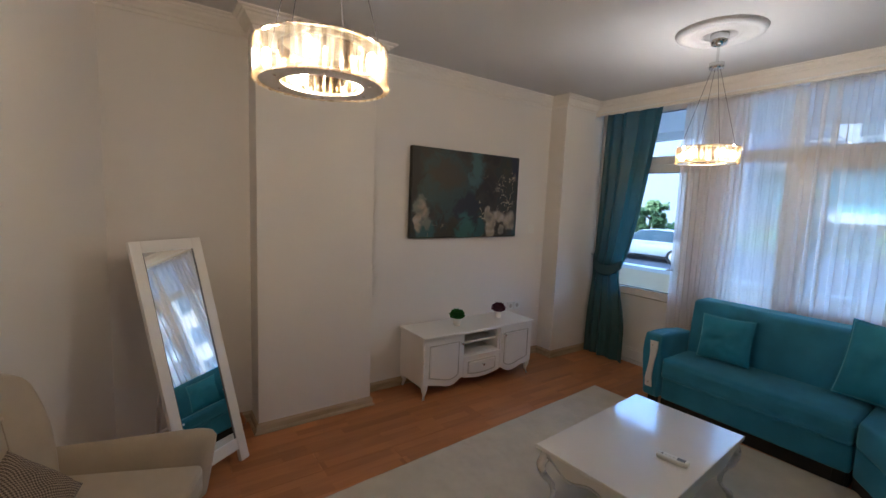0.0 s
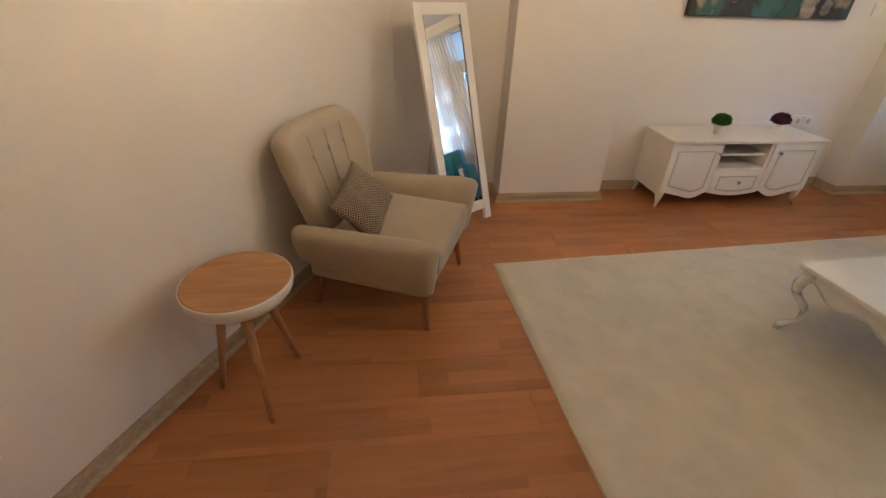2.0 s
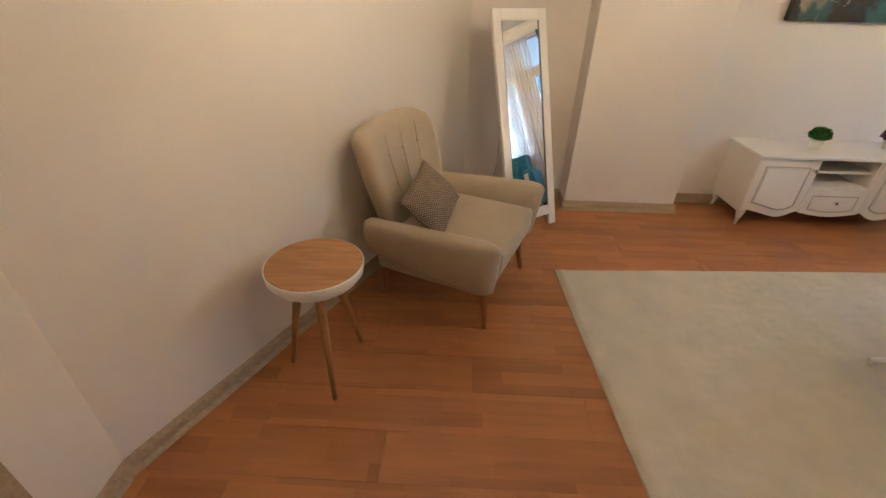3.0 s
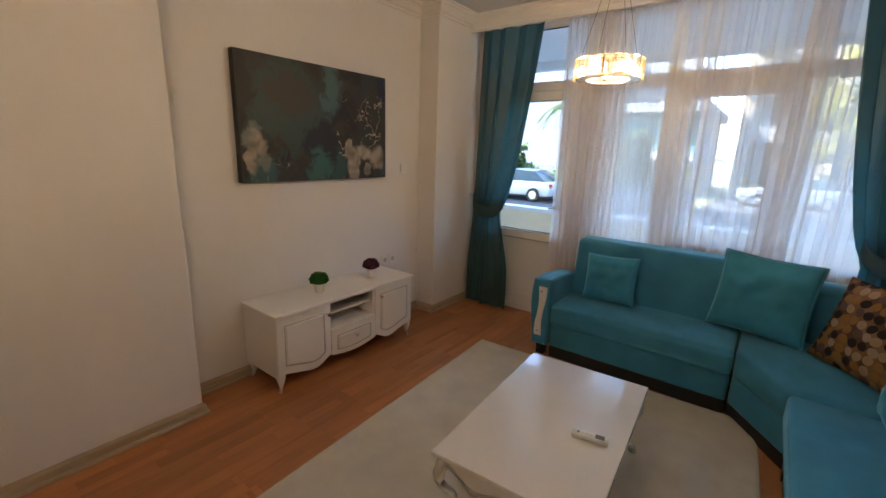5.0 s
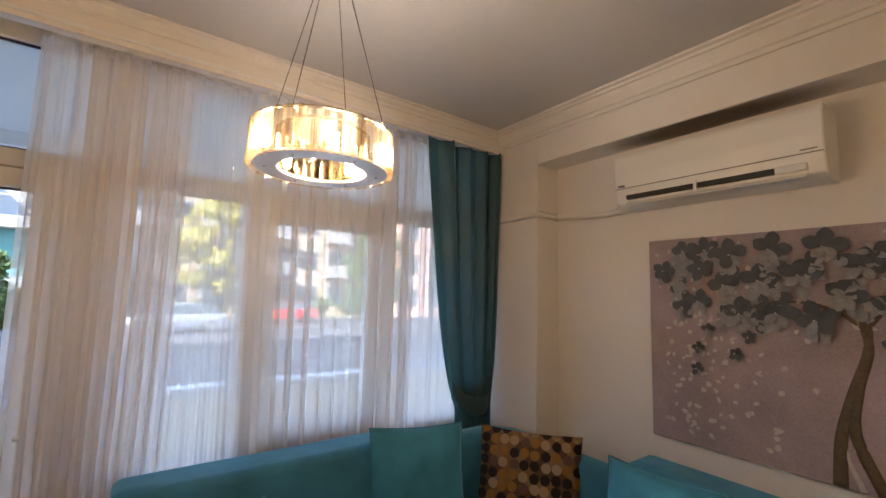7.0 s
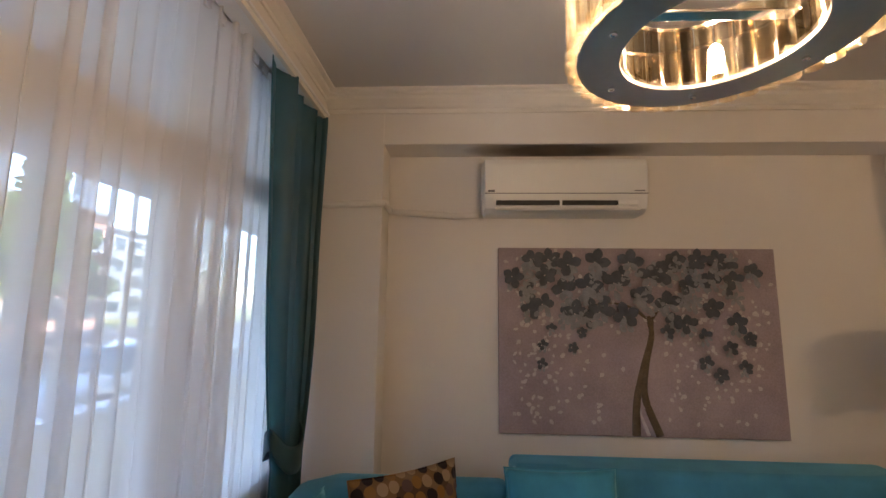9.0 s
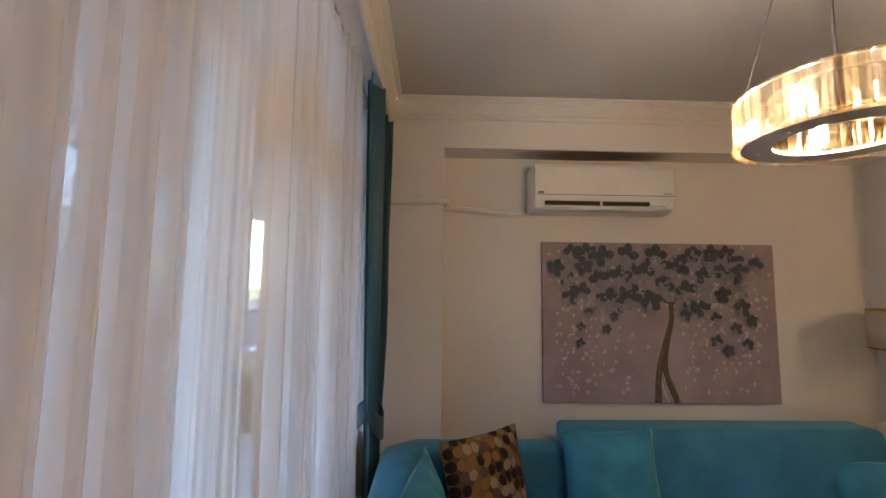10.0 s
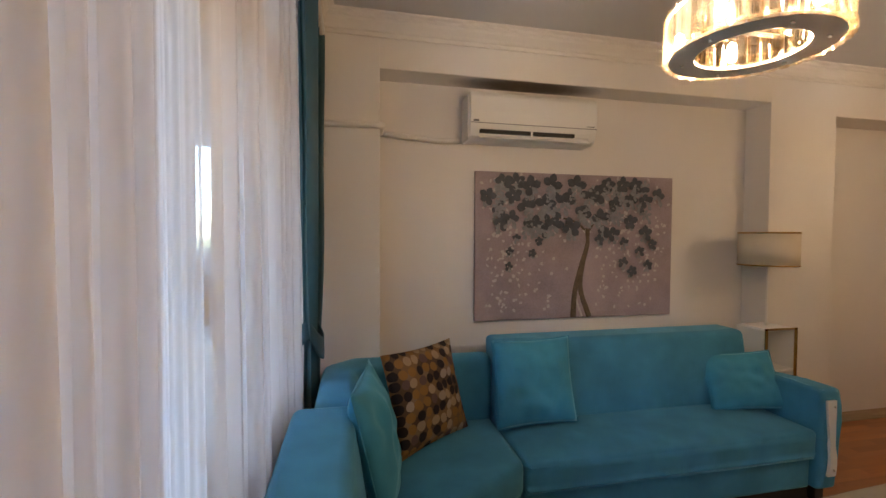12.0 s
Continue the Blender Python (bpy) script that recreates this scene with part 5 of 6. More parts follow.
for n_, (u, v) in enumerate(BLOSSOMS):
    size = 0.074 if (v < 0.40 and 0.2 < u < 0.62) else 0.060
    if n_ > 40:
        size = 0.052
    if v > 0.42:
        size = 0.042 if u > 0.5 else 0.032
    cx, cz = 0.706 - 1.412 * u, 0.465 - 0.94 * v
    cz = min(cz, 0.464 - size * 0.95)
    tilt = rnd.uniform(-0.35, 0.35)
    lay = 0.0255 + 0.0009 * ((n_ * 7) % 11) + (0.004 if n_ < 41 else 0)
    for k in range(5):
        a = 1.57 + k * 1.257
        shape = dark if (n_ < 41 and (k in (0, 1, 4) or (size < 0.065 and rnd.random() < 0.5))) or rnd.random() < 0.15 else mid_p
        petal(shape, cx, cz, a + tilt + rnd.uniform(-0.12, 0.12), size * rnd.uniform(0.85, 1.08) * (0.82 if shape is mid_p else 1), size * (0.22 if shape is mid_p else 0.36), lay + 0.0002 * k + (0.004 if shape is mid_p else 0), 0.007)
    for k in range(2):
        petal(mid_p, cx + rnd.uniform(-0.5, 0.5) * size, cz - size * 0.5, rnd.uniform(3.9, 5.5), size * rnd.uniform(0.5, 0.8), size * 0.22, lay + 0.0012 + 0.0002 * k, 0.005)
    petal(pale, cx + 0.004, cz, tilt, 0.008, 0.004, lay + 0.003, 0.001)
for k in range(520):
    u = rnd.choice((rnd.gauss(0.16, 0.09), rnd.gauss(0.74, 0.12), rnd.uniform(0.03, 0.97)))
    v = rnd.uniform(0.30, 0.95) if rnd.random() < 0.85 else rnd.uniform(0.03, 0.3)
    if not (0.02 < u < 0.98) or (0.46 < u < 0.58 and v > 0.4) or rnd.random() < (v - 0.3) * 0.9:
        continue
    petal(pale, 0.706 - 1.412 * u, 0.47 - 0.94 * v, rnd.uniform(0, 6.28), rnd.uniform(0.012, 0.032), rnd.uniform(0.006, 0.012), 0.0248, 0.002)
for nm, bm_, mt, lb in (("blossom", dark, PETAL_DARK, "raised slate-blue blossoms"), ("blossom", mid_p, PETAL_MID, "grey blossoms"), ("petal", pale, PETAL_PALE, "scattered pale petals")):
    tagged(part(nm, bm_, mt, tp, lb), kind="stuff")


def curve_pts(pts, n=24):
    """A smooth line through a few points."""
    out = []
    P = [Vector(p) for p in pts]
    P = [2 * P[0] - P[1]] + P + [2 * P[-1] - P[-2]]
    for i in range(1, len(P) - 2):
        for k in range(n):
            s = k / n
            out.append(0.5 * (2 * P[i] + (P[i + 1] - P[i - 1]) * s + (2 * P[i - 1] - 5 * P[i] + 4 * P[i + 1] - P[i + 2]) * s * s + (3 * P[i] - P[i - 1] - 3 * P[i + 1] + P[i + 2]) * s ** 3))
    out.append(P[-2])
    return out


def limb(pts, r0, r1):
    ps = curve_pts(pts, 10)
    n = len(ps)
    bm = tube(ps, [r0 + (r1 - r0) * k / (n - 1) for k in range(n)], 8)
    for v in bm.verts:
        v.co.y = 0.0235 + (v.co.y - 0.026) * 0.35
    return bm


yb = 0.026
part("trunk", limb([(-0.085, yb, -0.464), (-0.020, yb, -0.28), (-0.035, yb, -0.12), (-0.068, yb, 0.02), (-0.055, yb, 0.12)], 0.020, 0.012), BRONZE_PAINT, tp, "bronze painted trunk", True)
part("trunk", limb([(0.030, yb, -0.464), (0.020, yb, -0.30), (-0.018, yb, -0.14), (-0.060, yb, 0.0), (-0.075, yb, 0.11)], 0.022, 0.010), BRONZE_PAINT, tp, "", True)
part("trunk", limb([(-0.030, yb, -0.464), (0.012, yb, -0.33), (0.0, yb, -0.22)], 0.010, 0.004), PETAL_PALE, tp, "pale streak between the trunk strands", True)
part("branch", limb([(-0.055, yb, 0.10), (0.02, yb, 0.16), (0.13, yb, 0.185), (0.24, yb, 0.17)], 0.009, 0.003), BRONZE_PAINT, tp, "", True)
part("branch", limb([(-0.07, yb, 0.10), (-0.13, yb, 0.17), (-0.22, yb, 0.19)], 0.009, 0.003), BRONZE_PAINT, tp, "", True)


# ---- air conditioner with its pipe cover ----
ac = thing("air_conditioner", pose(3.23, AC_Y + 0.001, 2.155), "white split air conditioner with an open louvre under the beam", "air conditioner")
W2 = 0.405


def ac_profile():
    return [(0.0, -0.135), (0.13, -0.135), (0.165, -0.118), (0.185, -0.06), (0.195, 0.02), (0.192, 0.11), (0.178, 0.135), (0.0, 0.135)]


bm = bmesh.new()
pr = ac_profile()
L0 = [bm.verts.new((-W2, y, z)) for y, z in pr]
L1 = [bm.verts.new((W2, y, z)) for y, z in pr]
bm.faces.new(L0)
bm.faces.new(L1[::-1])
for k in range(len(pr)):
    bm.faces.new((L0[k], L0[(k + 1) % len(pr)], L1[(k + 1) % len(pr)], L1[k]))
bmesh.ops.recalc_face_normals(bm, faces=bm.faces)
bmesh.ops.bevel(bm, geom=bm.edges[:], offset=0.008, segments=3, profile=0.5, affect="EDGES", clamp_overlap=True)
part("body", bm, PLASTIC, ac)
part("outlet", box(-0.255, 0.345, 0.150, 0.190, -0.102, -0.080, 0.003), DARK_GAP, ac, "dark air outlet slot")
part("louvre", moved(box(-0.35, 0.35, -0.002, 0.002, -0.024, 0.024, 0.0015), pose(0, 0.183, -0.123, 62, 0, 0)), PLASTIC, ac)
part("louvre_clip", box(0.02, 0.032, 0.186, 0.196, -0.116, -0.066, 0.002), PLASTIC, ac)
part("outlet_end", box(-0.352, -0.255, 0.150, 0.1905, -0.104, -0.078, 0.003), PLASTIC, ac)
part("panel_seam", box(-W2 + 0.004, W2 - 0.004, 0.183, 0.1925, -0.046, -0.0435), GREY_PRINT, ac)
part("name_mark", box(0.352, 0.385, 0.186, 0.1952, -0.038, -0.028, 0.001), GREY_PRINT, ac, "small grey maker's mark")
part("name_mark", box(-0.385, -0.335, 0.186, 0.1945, -0.033, -0.030), GREY_PRINT, ac)
part("side_cap", box(W2 - 0.002, W2 + 0.008, 0.02, 0.165, -0.125, 0.125, 0.006), PLASTIC, ac)
pipe = thing("pipe_cover", pose(0, 0, 0), "white boxed pipe run along the wall to the air conditioner", "pipe")
part("duct", tube([(3.66, AC_Y + 0.022, 2.035), (3.80, AC_Y + 0.020, 2.03), (4.0, AC_Y + 0.020, 2.045), (4.147, AC_Y + 0.022, 2.055)], 0.017, 10), WALL, pipe, "", True)
part("duct", tube([(4.135, BEAM_Y + 0.004, 2.058), (4.20, BEAM_Y + 0.012, 2.056), (4.40, BEAM_Y + 0.012, 2.05), (4.55, BEAM_Y + 0.012, 2.048)], 0.017, 10), WALL, pipe, "", True)
part("duct", tube([(4.136, AC_Y + 0.01, 2.055), (4.136, BEAM_Y + 0.012, 2.058)], 0.016, 10), WALL, pipe, "", True)




def dust_shade(name):
    """A brown patch, dust and the gap's shade put into one colour, that fades out towards its edges."""
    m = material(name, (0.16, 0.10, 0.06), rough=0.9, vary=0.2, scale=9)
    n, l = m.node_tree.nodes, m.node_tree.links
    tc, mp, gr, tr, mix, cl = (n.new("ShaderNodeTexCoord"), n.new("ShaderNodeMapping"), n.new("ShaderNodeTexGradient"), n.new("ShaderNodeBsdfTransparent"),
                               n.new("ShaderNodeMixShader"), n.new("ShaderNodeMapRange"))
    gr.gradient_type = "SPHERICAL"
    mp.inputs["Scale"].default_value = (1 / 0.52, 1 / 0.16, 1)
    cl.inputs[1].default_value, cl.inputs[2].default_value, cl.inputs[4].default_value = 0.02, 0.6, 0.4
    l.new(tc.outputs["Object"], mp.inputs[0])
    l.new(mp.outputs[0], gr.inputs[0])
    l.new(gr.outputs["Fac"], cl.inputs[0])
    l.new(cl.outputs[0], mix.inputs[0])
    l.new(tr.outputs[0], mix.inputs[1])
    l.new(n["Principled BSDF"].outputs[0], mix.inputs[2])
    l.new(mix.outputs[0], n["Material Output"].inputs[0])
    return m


# Dust under the beam, with the shade above the air conditioner painted in.
beam_dust_shade = setting("trim_beam_dust_shade", box(-0.52, 0.52, -0.085, 0.088, -0.0004, 0.0004), dust_shade("brown_dust_and_gap_shade"), "brown dust and painted gap shade under the beam")
beam_dust_shade.matrix_basis = pose(3.25, AC_Y + 0.10, 2.3655)


# ---- floor lamp with a shelf base ----
fl = thing("floor_lamp", pose(1.645, 0.21, 0), "floor lamp with a cream drum shade on a white shelf column", "floor lamp")
for s in (-1, 1):
    part("side_panel", box(s * 0.115 - 0.008, s * 0.115 + 0.008, -0.10, 0.10, 0.012, 0.868), SATIN_WHITE, fl)
part("back_panel", box(-0.107, 0.107, -0.10, -0.09, 0.012, 0.868), SATIN_WHITE, fl)
part("base_plate", box(-0.13, 0.13, -0.11, 0.11, 0.0, 0.012, 0.002), SATIN_WHITE, fl)
for z in (0.05, 0.32, 0.60, 0.862):
    part("shelf", box(-0.107, 0.107, -0.09, 0.10, z, z + 0.014), SATIN_WHITE, fl)
for s in (-1, 1):
    part("brass_edge", box(s * 0.115 - 0.010, s * 0.115 + 0.010, 0.100, 0.106, 0.012, 0.878), GOLD, fl, "thin brass edge strip")
part("brass_edge", box(-0.125, 0.125, 0.100, 0.106, 0.868, 0.880), GOLD, fl)
part("pole", tube([(0, 0, 0.87), (0, 0, 1.36)], 0.007, 10), SATIN_WHITE, fl)
part("shade", lathe([(0.165, 1.278), (0.165, 1.480), (0.162, 1.480), (0.162, 1.278)], 48, closed=True), SHADE, fl, "cream fabric drum shade", True)
for z in (1.270, 1.478):
    part("shade_ring", lathe([(0.160, z), (0.168, z), (0.168, z + 0.010), (0.160, z + 0.010)], 48, closed=True), GOLD, fl, "brass rim of the shade", True)
for k in range(3):
    a = 2 * math.pi * k / 3
    part("shade_spoke", tube([(0, 0, 1.36), (0.161 * math.cos(a), 0.161 * math.sin(a), 1.30)], 0.003, 6), GOLD, fl)


# ---- armchair ----
def armchair(m):
    """Front faces +y in its own frame; x across."""
    t = thing("armchair", m, "beige upholstered wing-back armchair with tapered wooden legs", "armchair")
    part("seat_base", soft_box(-0.29, 0.29, -0.30, 0.29, 0.17, 0.30, 0.03), BEIGE, t, "", True)
    part("seat_cushion", soft_box(-0.255, 0.255, -0.20, 0.335, 0.285, 0.415, 0.045, 0.022), BEIGE, t, "", True)

    def back(u, v, side):
        z = 0.24 + 0.60 * v
        half = 0.255 + 0.068 * ease(v * 1.25) - 0.012 * max(0, v - 0.6) / 0.40
        x = (2 * u - 1) * half
        q = abs(2 * u - 1)
        top = 0.028 * (1 - q ** 3)
        z += (top - 0.030 * q ** 6) * v ** 5
        wing = 0.055 * q ** 3 * (0.4 + 0.6 * math.sin(math.pi * min(1, v * 0.9)))
        round_ = 0.055 * (1 - (1 - min(1, (1 - v) / 0.10)) ** 2) ** 0.5 * (1 - (1 - min(1, (1 - q) / 0.14)) ** 2) ** 0.5
        mid_y = -0.235 - 0.150 * v
        return (x, mid_y + wing + side * round_, z)

    bk = sheet(lambda u, v: back(u, v, 1), 40, 40)
    bk = join(bk, sheet(lambda u, v: back(u, v, -1), 40, 40))
    bmesh.ops.remove_doubles(bk, verts=bk.verts, dist=0.0006)
    ob = part("backrest", bk, BEIGE, t, "", True)
    for k, xu in enumerate((0.30, 0.5, 0.70)):
        pts = []
        for j in range(4, 34):
            v = j / 36
            p = back(0.5 + (xu - 0.5) * (0.8 + 0.35 * v), v, 1)
            pts.append((p[0], p[1] + 0.001, p[2]))
        part("seam", tube(pts, 0.0022, 6), SEAM, ob, "stitched vertical channel seam", True)
        for v in (0.55, 0.78):
            p = back(0.5 + (xu - 0.5) * (0.8 + 0.35 * v), v, 1)
            part("button", moved(lathe([(0.012, 0), (0.011, 0.005), (0.004, 0.009)], 12), pose(p[0], p[1] - 0.001, p[2], -80, 0, 0)), BEIGE, ob, "", True)
    for s in (-1, 1):
        def arm(u, v, w=s):
            # along v from back to front, u round the section
            a = 2 * math.pi * u
            yy = -0.32 + 0.66 * v
            lift = 0.50 + 0.015 * v - 0.03 * (1 - v)
            low = 0.26 - 0.07 * v + 0.015
            cz, hz = (lift + low) / 2, (lift - low) / 2
            hx = 0.064 + 0.008 * v
            end = max(0.0, 1 - max(0, (v - 0.84) / 0.16) ** 2) ** 0.5
            end2 = (1 - max(0, (0.06 - v) / 0.06) ** 2) ** 0.5
            e = 0.30 + 0.70 * end * end2
            c, d = math.cos(a), math.sin(a)
            sx = math.copysign(abs(c) ** 0.75, c) * hx * e
            sz = math.copysign(abs(d) ** 0.75, d) * hz * (0.72 + 0.28 * e)
            flare = 0.030 * (sz / hz) + 0.020 * v
            return (w * (0.312 + flare) + sx, yy + 0.02 * (sz / hz) * v, cz + sz)

        ab = sheet(arm, 32, 30)
        bmesh.ops.remove_doubles(ab, verts=ab.verts, dist=0.0004)
        edges = [e for e in ab.edges if e.is_boundary]
        bmesh.ops.holes_fill(ab, edges=edges, sides=0)
        part("armrest", ab, BEIGE, t, "", True)
    for x, y in ((-0.27, 0.27), (0.27, 0.27), (-0.25, -0.26), (0.25, -0.26)):
        sx, sy = math.copysign(0.02, x), math.copysign(0.025, y)
        part("leg", tube([(x, y, 0.185), (x + sx, y + sy, 0.0)], [0.021, 0.011], 12), RED_LEG, t, "tapered red-brown wooden leg", True)
    return t


CH = pose(0.365, 2.265, 0, 0, 0, -90 - 23)
armchair(CH)
mm = CH @ pose(0.11, 0.0, 0.435) @ pose(0, 0, 0, 0, 0, 180) @ pose(0, 0, 0, 48, 0, 0) @ pose(0, 0.12, 0, 0, 0, 16)
tc_ = thing("cushion", mm, "small brown and cream houndstooth cushion on the armchair", "cushion", "scatter cushions")
part("cover", pillow(0.37, 0.27, 0.13, seed=31, wrinkle=0.006), CHECK, tc_, "", True)


# ---- side table ----
stb = thing("side_table", pose(-0.145, 1.615, 0, 0, 0, 0), "round oak-topped side table with a white rim and three legs", "side table")
part("tabletop", lathe([(0.0, 0.503), (0.168, 0.503), (0.175, 0.509), (0.175, 0.521), (0.172, 0.524), (0.0, 0.524)], 56), OAK, stb)
part("rim", lathe([(0.135, 0.453), (0.160, 0.463), (0.177, 0.487), (0.180, 0.519), (0.1765, 0.522), (0.170, 0.502), (0.0, 0.501), (0.0, 0.453)], 56), SATIN_WHITE, stb, "white bowl-shaped rim", True)
for fx, fy in ((0.065, -0.180), (-0.165, 0.0), (0.10, 0.142)):
    part("leg", tube([(fx * 0.42, fy * 0.42, 0.457), (fx, fy, 0.0)], [0.019, 0.010], 12), OAK_LEG, stb, "", True)


# ---- standing mirror ----
def standing_mirror():
    W, L = 0.405, 1.345
    lean = math.degrees(math.atan2(0.37, 1.29))
    m = pose(1.057, 3.012, 0, 0, 0, 34) @ pose(0, 0, 0, -lean, 0, 0)
    # own frame: x to the right along the lower edge (0 = right foot), z up the frame, face to -y
    t = thing("standing_mirror", m, "white framed full-length mirror leaning back on a strut", "mirror")
    f = 0.058
    part("frame_stile", box(-f, 0.0, -0.012, 0.012, 0.0, L, 0.003), SATIN_WHITE, t)
    part("frame_stile", box(-W, -W + f, -0.012, 0.012, 0.0, L, 0.003), SATIN_WHITE, t)
    part("frame_rail", box(-W + f, -f, -0.012, 0.011, L - 0.062, L, 0.003), SATIN_WHITE, t)
    part("frame_rail", box(-W + f, -f, -0.012, 0.011, 0.075, 0.14, 0.003), SATIN_WHITE, t)
    part("mirror_glass", box(-W + f, -f, -0.004, 0.0, 0.14, L - 0.062), MIRROR, t, "silvered mirror glass")
    # Dark strips paint the shade where the stiles meet the glass.
    for a in ((-W + f - 0.001, -W + f + 0.004, 0.14, L - 0.062), (-f - 0.004, -f + 0.001, 0.14, L - 0.062)):
        part("bead", box(a[0], a[1], -0.009, -0.003, a[2], a[3]), GREY_PRINT, t, "dark strip painted as the frame's shade beside the glass")
    part("backing", box(-W + f, -f, 0.001, 0.008, 0.10, L - 0.05), GREY_PRINT, t)
    c, s = math.cos(radians(lean)), math.sin(radians(lean))
    # strut: from high on the back down to the floor behind
    top_p = Vector((-W / 2, 0.02, 1.05))
    down = Vector((0, math.sin(radians(lean)), -math.cos(radians(lean))))
    back_dir = Vector((0, math.cos(radians(lean)), math.sin(radians(lean))))
    height = top_p.y * -math.sin(radians(lean)) + top_p.z * math.cos(radians(lean))
    end = top_p + down * height + back_dir * 0.07
    for dx_ in (-0.10, 0.10):
        part("strut", tube([(top_p.x + dx_ * 0.4, top_p.y, top_p.z), (end.x + dx_, end.y, end.z)], 0.011, 8), SATIN_WHITE, t)
    q1 = top_p.lerp(end, 0.8)
    part("strut_bar", tube([q1 + Vector((-0.088, 0, 0)), q1 + Vector((0.088, 0, 0))], 0.008, 8), SATIN_WHITE, t)
    return t


standing_mirror()
# Turned stand-in for an unidentified round brown piece at the end of the skirting.
vs = thing("brown_round_piece", pose(1.06, 3.375, 0), "small round brown piece on the floor by the column", "pot")
part("body", lathe([(0.028, 0), (0.046, 0.02), (0.050, 0.05), (0.034, 0.085), (0.026, 0.095), (0.030, 0.10), (0.022, 0.099)], 20), RED_LEG, vs, "", True)


# ---- sockets and switches ----
def wall_plate(m, label, kind_, socket=True):
    t = thing(kind_.replace(" ", "_"), m, label, kind_)
    part("plate", box(-0.041, 0.041, -0.010, 0.0, -0.041, 0.041, 0.004), PLASTIC, t)
    if socket:
        # Flat disc; the well's depth is only painted in as darker greige.
        part("well", moved(lathe([(0.020, 0), (0.020, 0.002), (0.017, 0.0025)], 20), pose(0, -0.0095, 0, 90, 0, 0)), SHADOW_LINE, t)
    else:
        part("rocker", box(-0.029, 0.029, -0.014, -0.009, -0.029, 0.029, 0.002), PLASTIC, t)
    return t


wall_plate(pose(3.575, TV_Y, 0.548), "white wall socket above the TV cabinet", "wall socket")
wall_plate(pose(3.665, TV_Y, 0.548), "white wall socket above the TV cabinet", "wall socket")
wall_plate(pose(3.80, TV_Y, 1.32), "white light switch on the plaster wall", "light switch", False)
wall_plate(pose(0.80, -0.13, 0.95, 0, 0, 180), "white light switch beside the pilaster", "light switch", False)


# ---- balcony ----
setting("balcony_floor", box(WX + 0.2, 6.70, -4.0, 7.0, -0.20, -0.02), BALCONY_TILE, "tiled balcony floor")
b = box(6.63, 6.75, -4.0, 7.0, -0.85, 0.665)
setting("wall_parapet", b, PARAPET, "cream rendered balcony parapet")
setting("trim_parapet_cap", box(6.59, 6.79, -4.0, 7.0, 0.665, 0.720, 0.008), WHITE_RENDER, "white painted parapet cap")
setting("ceiling_balcony", box(WX + 0.2, 6.86, -4.0, 7.0, 2.68, 2.9), WHITE_RENDER, "white balcony soffit")
setting("trim_balcony_edge", box(6.75, 6.87, -4.0, 7.0, 2.57, 2.95), WHITE_RENDER, "white balcony edge beam")
setting("wall_balcony_end", box(WX + 0.2, 6.75, 6.8, 7.0, -0.2, 2.7), WHITE_RENDER, "white balcony end wall")
rl = thing("balcony_railing", pose(6.69, 0, 0.720), "white painted metal railing on the parapet", "railing")
part("top_rail", tube([(0, 4.45, 0.24), (0, 6.8, 0.24)], 0.014, 10), WHITE_RENDER, rl, "", True)
for k in range(6):
    part("post", box(-0.018, 0.018, 4.45 + 0.45 * k, 4.49 + 0.45 * k, 0, 0.235), WHITE_RENDER, rl)
# Out of view; made this tall and wide to keep sun off the road.
setting("wall_sun_blocker", box(WX + 0.2, WX + 0.4, -45, 50.0, 2.9, 38.0), WHITE_RENDER, "unseen white outer wall above the balcony, enlarged to shade the road")
setting("wall_facade_side", box(WX + 0.01, WX + 0.21, -9.0, -0.201, -0.6, 6.0), WHITE_RENDER, "white outer wall beside the window")
setting("wall_facade_side_2", box(WX + 0.01, WX + 0.21, 3.601, 9.0, -0.6, 6.0), WHITE_RENDER, "white outer wall beside the balcony door")

# ---- street ----
GZ = -0.75
setting("ground", box(-400, 600, -500, 500, GZ - 1.0, GZ - 0.03), SOIL, "dry grassy ground")
setting("pavement_near", box(6.9, 9.4, -200, 200, GZ - 0.5, GZ + 0.10), PAVING, "pale paved footway with a kerb")
setting("road", box(9.4, 21.2, -200, 200, GZ - 0.5, GZ), ASPHALT, "grey asphalt road")
setting("pavement_far", box(21.0, 21.4, 3.4, 200, GZ - 0.5, GZ + 0.13), PAVING, "pale paved footway with a kerb")
setting("road_marking", box(13.7, 13.84, -200, 200, GZ, GZ + 0.006), WHITE_RENDER, "white painted road line")
setting("parking_ground", box(21.4, 36.0, -80, 3.3, GZ - 0.5, GZ + 0.02), ASPHALT, "grey asphalt parking ground")
setting("wall_garden", box(21.4, 21.7, 3.4, 60, GZ, GZ + 0.75), material("blue_grey_render", (0.17, 0.20, 0.25), rough=0.9, vary=0.08), "low blue-grey garden wall")


def leaf_cloud(centres, n, size, rnd):
    """Many small leaf blades round the given (middle, radius) clumps."""
    verts, faces = [], []
    for k in range(n):
        c, r = rnd.choice(centres)
        d = Vector((rnd.gauss(0, 1), rnd.gauss(0, 1), rnd.gauss(0, 0.8))).normalized() * r * rnd.uniform(0.35, 1.05)
        p = Vector(c) + d
        a = Vector((rnd.uniform(-1, 1), rnd.uniform(-1, 1), rnd.uniform(-1, 1))).normalized()
        s = a.orthogonal().normalized()
        q = size * rnd.uniform(0.6, 1.3)
        i = len(verts)
        verts += [p - a * q, p + s * q * 0.5, p + a * q, p - s * q * 0.5]
        faces.append((i, i + 1, i + 2, i + 3))
    return verts, faces


